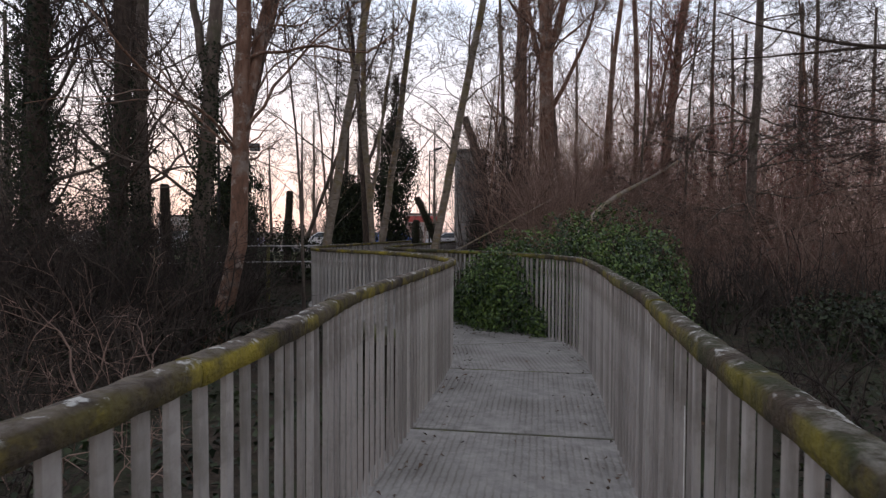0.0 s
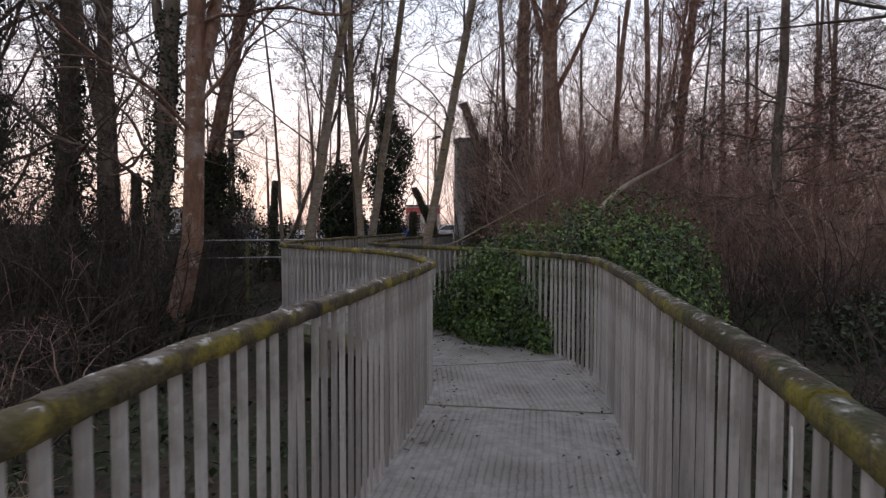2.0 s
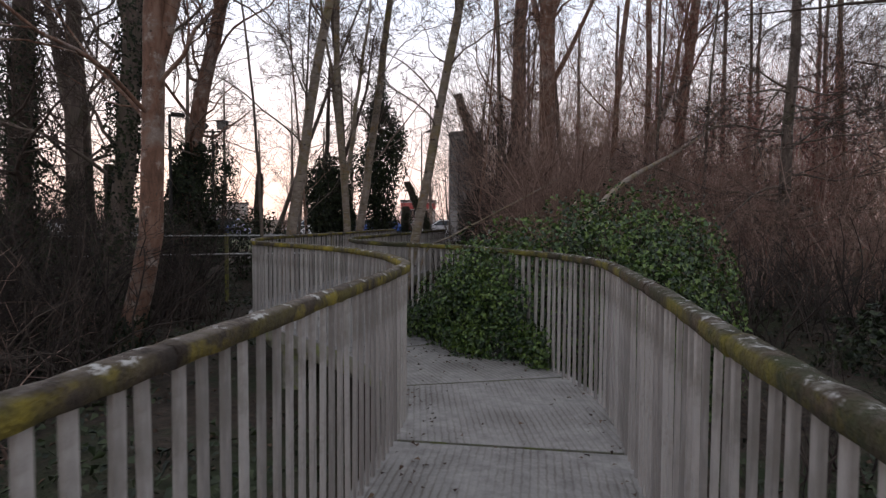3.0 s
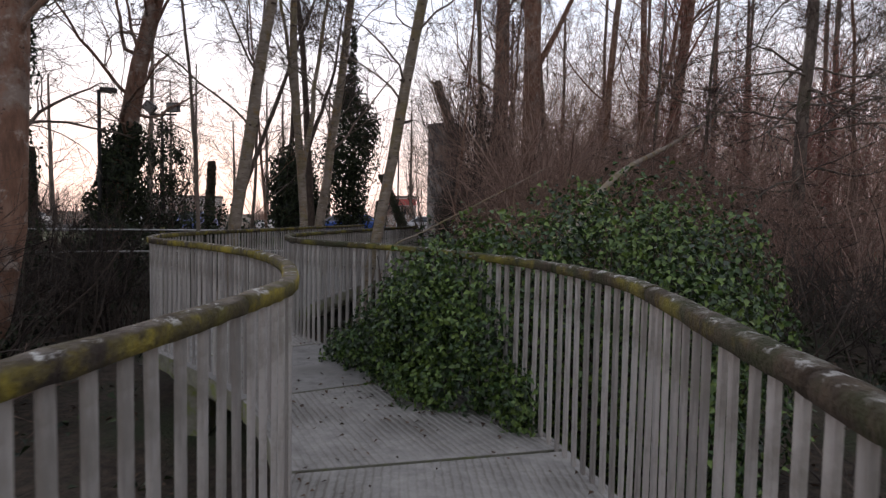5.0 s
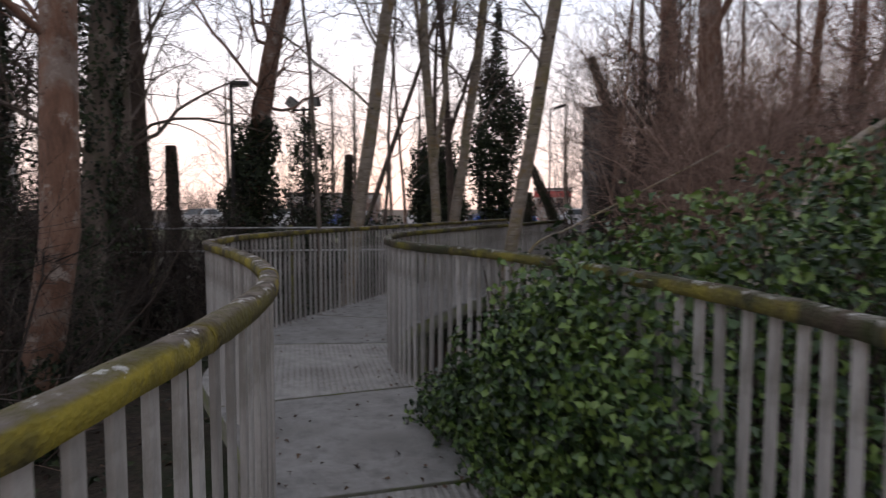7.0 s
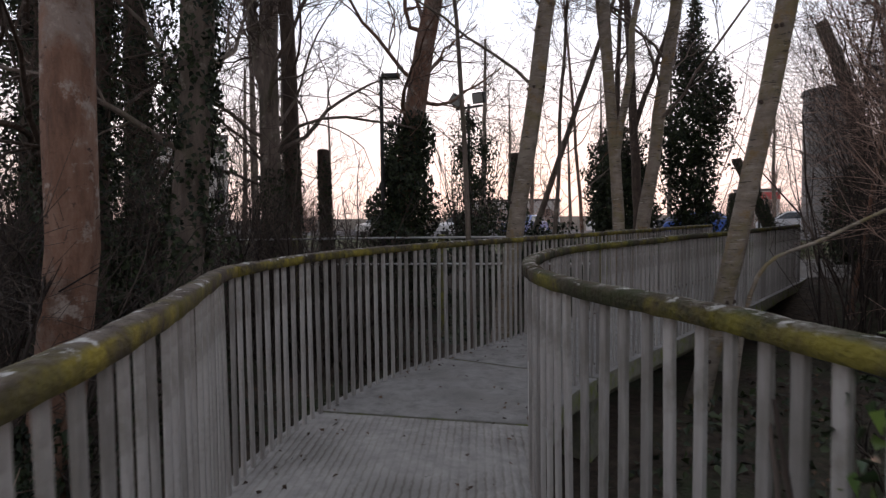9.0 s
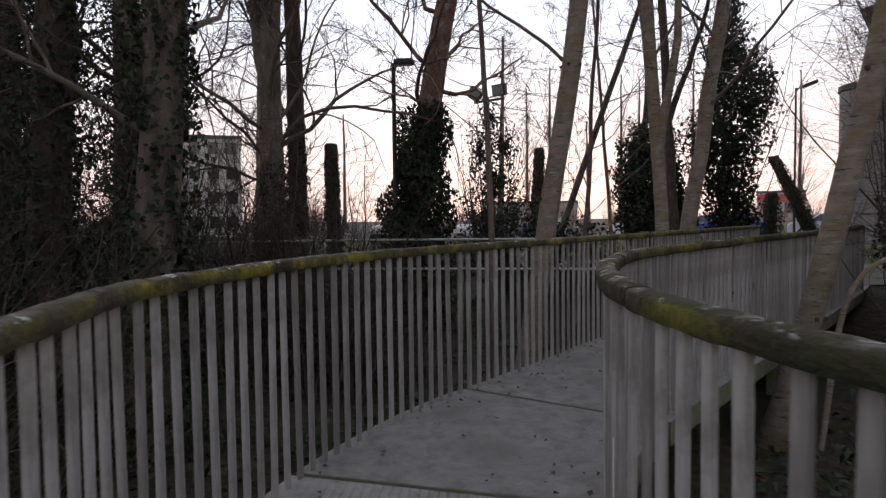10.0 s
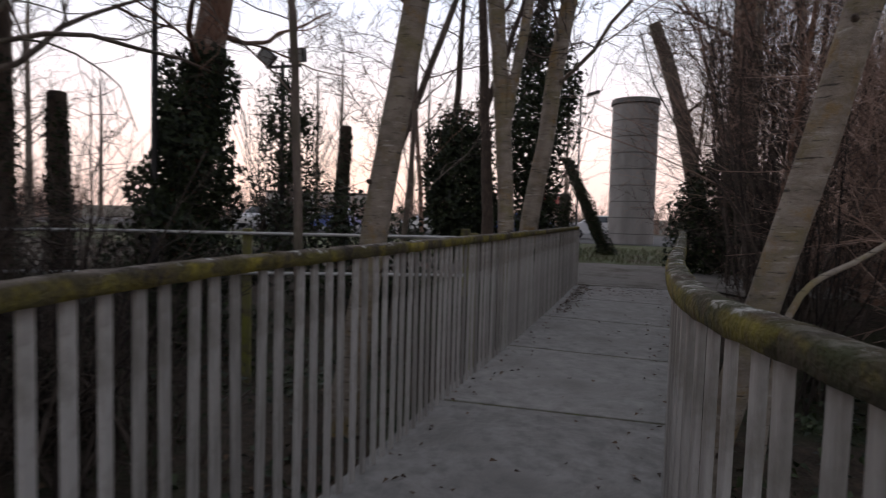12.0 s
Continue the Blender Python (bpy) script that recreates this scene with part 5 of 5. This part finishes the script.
def car(at, turn, colour, label):
    th = thing("parked_car", label, "car", (at[0], at[1], float(ground_z(*at)) + 0.03), "parked cars", turn=turn)
    mat = paint("car_paint", colour)
    side = [(-2.1, 0.35), (-2.12, 0.72), (-1.95, 0.92), (-1.2, 0.98), (-0.55, 1.42), (0.75, 1.45), (1.55, 1.02), (2.0, 0.9), (2.1, 0.6), (2.08, 0.3)]
    bm = bmesh.new()
    rows = []
    for y, narrow in ((-0.86, 1), (-0.8, 1), (0, 1), (0.8, 1), (0.86, 1)):
        inset = 0.05 if abs(y) > 0.82 else 0
        rows.append([bm.verts.new((x * (1 - inset * 0.3), y * (0.82 if z > 1.2 else 0.97 if z > 0.95 else 1), z - (inset if z > 0.5 else 0))) for x, z in side])
    for a, b in zip(rows[:-1], rows[1:]):
        for k in range(len(side) - 1):
            bm.faces.new((a[k], a[k + 1], b[k + 1], b[k]))
        bm.faces.new((a[-1], a[0], b[0], b[-1]))
    bm.faces.new(rows[0][::-1])
    bm.faces.new(rows[-1])
    bmesh.ops.recalc_face_normals(bm, faces=bm.faces[:])
    body = part("body", bm, th, mat=mat)
    for y in (-0.79, 0.79):
        bm = bmesh.new()
        sgn = 1 if y > 0 else -1
        p = [(-1.05, 1.0), (-0.5, 1.36), (0.7, 1.38), (1.35, 1.02)]
        vs = [bm.verts.new((x, sgn * (0.845 if z < 1.1 else 0.735), z)) for x, z in p]
        vs2 = [bm.verts.new((x, sgn * (0.78 if z < 1.1 else 0.66), z)) for x, z in p]
        bm.faces.new(vs)
        bm.faces.new(vs2[::-1])
        for k in range(4):
            bm.faces.new((vs[k], vs[(k + 1) % 4], vs2[(k + 1) % 4], vs2[k]))
        bmesh.ops.recalc_face_normals(bm, faces=bm.faces[:])
        part("side_window", bm, body, mat=M_PANE)
    for x0, z0, x1, z1, nm in ((-1.17, 1.01, -0.6, 1.41, "windscreen"), (1.5, 1.06, 0.82, 1.44, "rear_window")):
        bm = bmesh.new()
        dx = -0.03 if x0 < 0 else 0.03
        vs = [bm.verts.new(c) for c in ((x0 + dx, -0.68, z0 + 0.02), (x0 + dx, 0.68, z0 + 0.02), (x1 + dx, 0.58, z1), (x1 + dx, -0.58, z1))]
        ex = bmesh.ops.extrude_face_region(bm, geom=[bm.faces.new(vs)])
        bmesh.ops.translate(bm, verts=[g for g in ex["geom"] if isinstance(g, bmesh.types.BMVert)], vec=(-dx, 0, -0.03))
        bmesh.ops.recalc_face_normals(bm, faces=bm.faces[:])
        part(nm, bm, body, mat=M_PANE)
    for x in (-1.3, 1.3):
        for y in (-0.8, 0.8):
            bm = bmesh.new()
            bmesh.ops.create_cone(bm, cap_ends=True, segments=20, radius1=0.31, radius2=0.31, depth=0.2)
            bmesh.ops.rotate(bm, verts=bm.verts[:], matrix=Matrix.Rotation(math.pi / 2, 3, "X"))
            w = part("wheel", bm, th, mat=M_TYRE)
            w.matrix_basis = pose(x, y, 0.31)
            bm = bmesh.new()
            bmesh.ops.create_cone(bm, cap_ends=True, segments=14, radius1=0.19, radius2=0.17, depth=0.03)
            bmesh.ops.rotate(bm, verts=bm.verts[:], matrix=Matrix.Rotation(math.pi / 2, 3, "X"))
            rim = part("rim", bm, w, mat=M_GALV)
            rim.matrix_basis = pose(0, 0.11 if y > 0 else -0.11, 0)
    for x, nm in ((-2.11, "headlight"), (2.08, "tail_light")):
        for y in (-0.6, 0.6):
            boxed(nm, (x - 0.02, x + 0.02, y - 0.15, y + 0.15, 0.66, 0.78), body, M_LAMPGLASS if x < 0 else M_REDBAND, 0.01)
    return th


for at, turn, colour, label in (((-9.0, 46.5), 8, (0.03, 0.09, 0.35), "blue car parked beyond the trees"), ((-14.5, 48), -6, (0.6, 0.6, 0.6), "silver-white car in the car park"),
                                ((-4.6, 50), 4, (0.65, 0.65, 0.66), "white car parked near the road"), ((-20.5, 46), 95, (0.06, 0.1, 0.3), "dark blue car in the car park"),
                                ((-26.5, 47), 88, (0.5, 0.5, 0.5), "grey car in the car park"), ((-33, 45), 92, (0.6, 0.58, 0.55), "pale car in the car park"), ((-12.0, 54), 0, (0.05, 0.06, 0.1), "dark car at the back of the car park")):
    car(at, turn, colour, label)

# ---- buildings ----


def building(name, label, at, turn, w, d, h, storeys, cols, mat, band=None, win=(1.0, 1.2)):
    th = thing(name, label, "building", (at[0], at[1], 0), turn=turn)
    boxed("wall", (-w / 2, w / 2, -d / 2, d / 2, -0.3, h), th, mat, 0.03)
    boxed("roof", (-w / 2 - 0.15, w / 2 + 0.15, -d / 2 - 0.15, d / 2 + 0.15, h + 0.002, h + 0.3), th, M_ROOF, 0.03)
    sh = h / storeys
    for s in range(storeys):
        for c in range(cols):
            x = -w / 2 + w * (c + 0.5) / cols
            z = s * sh + sh * 0.35
            wn_ = boxed("window", (x - win[0] / 2, x + win[0] / 2, -d / 2 - 0.06, -d / 2 + 0.1, z, z + win[1]), th, mat, 0.01)
            boxed("pane", (x - win[0] / 2 + 0.07, x + win[0] / 2 - 0.07, -d / 2 - 0.075, -d / 2 - 0.062, z + 0.07, z + win[1] - 0.07), wn_, M_PANE)
    if band:
        boxed("fascia", (-w / 2 - 0.05, w / 2 + 0.05, -d / 2 - 0.25, -d / 2 - 0.08, h * 0.72, h * 0.95), th, band, 0.02)
    return th


tower = thing("tower", "slim weathered concrete tower with level courses", "tower", (-2.7, 45.0, 0), turn=4)
for k in range(9):
    z0 = -0.3 + 0.83 * k
    for nm, za, zb, rr in (("course", z0, z0 + 0.78, 1.17), ("joint_band", z0 + 0.78, z0 + 0.83, 1.125)):
        bm = bmesh.new()
        bmesh.ops.create_cone(bm, cap_ends=True, segments=28, radius1=rr, radius2=rr, depth=zb - za)
        bmesh.ops.translate(bm, verts=bm.verts[:], vec=(0, 0, (za + zb) / 2))
        part(nm, bm, tower, mat=M_TOWER if nm == "course" else M_ROOF)
bm = bmesh.new()
bmesh.ops.create_cone(bm, cap_ends=True, segments=28, radius1=1.25, radius2=1.22, depth=0.26)
bmesh.ops.translate(bm, verts=bm.verts[:], vec=(0, 0, 7.3))
part("cap", bm, tower, mat=M_ROOF)
building("apartment_building", "pale rendered apartment block behind the trees", (-54, 41.5), 57, 6.2, 8, 8.8, 4, 4, M_RENDER)
building("shop", "low pale shop with a red fascia", (-17, 112), 8, 6, 8, 4.6, 1, 2, M_RENDER, M_REDBAND, (2.2, 1.6))
building("house", "pale low house beyond the car park", (-48, 92), 25, 14, 9, 3.6, 1, 4, M_RENDER)

# ---- small things on deck and ground ----
rng_l = np.random.default_rng(5)


def scatter_leaves(name, label, mat, spots, size, seed, flat=0.25, lift=0.012, category="leaves"):
    rng = np.random.default_rng(seed)
    C = np.array(spots)
    N = np.tile(np.array([0, 0, 1.0]), (len(C), 1))
    v, f = leaf_arrays(rng, C + np.array([0, 0, lift]), N, np.full(len(C), size), flat)
    ob = part(name, mesh_from(name, v, f, mat, False))
    return tagged(ob, label, category, kind="stuff")


# the ivy leaves nearest to the walkway, one by one
LEAF = []
for k in range(4):
    v, f = leaf_arrays(np.random.default_rng(80 + k), np.zeros((1, 3)), np.array([[0, 0, 1.0]]), np.full(1, 0.055), 0.05)
    LEAF.append(mesh_from("leaf", v, f, M_IVY, False))
near = np.where((SPILL_C[:, 2] > 0.12) & (SPILL_N[:, 0] + SPILL_N[:, 1] < 0.2) & (SPILL_C[:, 1] < 9.9))[0]
for k in rng_l.permutation(near)[:260]:
    ob = part("leaf", LEAF[k % 4], spill)
    ob.matrix_basis = look(Vector(SPILL_C[k]), Vector(SPILL_C[k] - SPILL_N[k] + rng_l.normal(0, 0.35, 3)), rng_l.uniform(0, 360))

# dead leaves along the deck's edges
spots = []
for curve, side in ((LEFT, 1), (RIGHT, -1)):
    for s in rng_l.uniform(2.5, along(curve)[-1] - 0.3, 280):
        p, q = at_length(curve, s), at_length(curve, s + 0.02)
        d = (q - p) / np.linalg.norm(q - p)
        off = 0.03 + abs(rng_l.normal(0, 0.16)) if rng_l.uniform() < 0.75 else rng_l.uniform(0, 1.3)
        spots.append((p[0] + d[1] * off * side, p[1] - d[0] * off * side, 0.0))
for x, y in zip(rng_l.normal(0.3, 0.5, 160), rng_l.normal(9.0, 0.5, 160)):
    spots.append((x, y, 0.0)) if -0.6 * (x + 0.6) + 8.3 < y < 9.9 - x else None
for x, y in zip(-3.13 + np.abs(rng_l.normal(0, 0.12, 320)), rng_l.uniform(19.5, 23.0, 320)):
    spots.append((x, y, abs(rng_l.normal(0, 0.015))))
for x, y in zip(rng_l.uniform(-3.2, -1.7, 160), rng_l.normal(22.6, 0.5, 160)):
    spots.append((x, min(y, 23.1), 0.0))
scatter_leaves("leaf_litter", "brown dead leaves scattered on the deck", M_LEAF_DEAD, spots, 0.036, 21)

# ground ivy in the hollow on both sides
gc = []
n = 34000
X, Y = rng_l.uniform(-13, 12, n), rng_l.uniform(1.0, 20, n)
dm = np.min(np.hypot(X[:, None] - MIDDLE[:, 0], Y[:, None] - MIDDLE[:, 1]), axis=1)
patch = np.sin(X * 0.8 + 1) * np.sin(Y * 0.7 + 0.5) + 0.5 * np.sin(2.1 * X - Y)
ok = (dm > 0.95) & (patch + rng_l.normal(0, 0.35, n) > -0.25)
X, Y = X[ok], Y[ok]
Z = ground_z(X, Y) + np.abs(rng_l.normal(0.03, 0.07, len(X)))
scatter_leaves("ground_ivy", "dark green ivy covering the ground below the bridge", M_GREENCOVER, np.stack([X, Y, Z], axis=1), 0.10, 22, 0.5, 0.01, "ground cover")
n = 9000
X, Y = rng_l.uniform(-14, 13, n), rng_l.uniform(1.0, 31, n)
dm = np.min(np.hypot(X[:, None] - MIDDLE[:, 0], Y[:, None] - MIDDLE[:, 1]), axis=1)
ok = (dm > 0.95) & ~((Y > 23.1) & (X > -4) & (X < 0))
X, Y = X[ok], Y[ok]
scatter_leaves("leaf_litter", "brown dead leaves on the ground below the trees", M_LEAF_DEAD, np.stack([X, Y, ground_z(X, Y)], axis=1), 0.07, 23, 0.4, 0.02)
# grass tufts at the far end
n = 5000
X, Y = rng_l.uniform(-12, 6, n), rng_l.uniform(29.3, 38, n)
P0 = np.stack([X, Y, ground_z(X, Y)], axis=1)
D = np.stack([rng_l.normal(0, 0.35, n), rng_l.normal(0, 0.35, n), np.ones(n)], axis=1)
P, R = limbs(rng_l, P0, D, rng_l.uniform(0.08, 0.3, n), np.full(n, 0.008), 3, 0.2, -0.1, 0.2)
v, f = tube_arrays(P, R, 3)
tagged(part("grass", mesh_from("grass", v, f, M_GRASS, False)), "rough grass blades beside the path", "grass", kind="stuff")
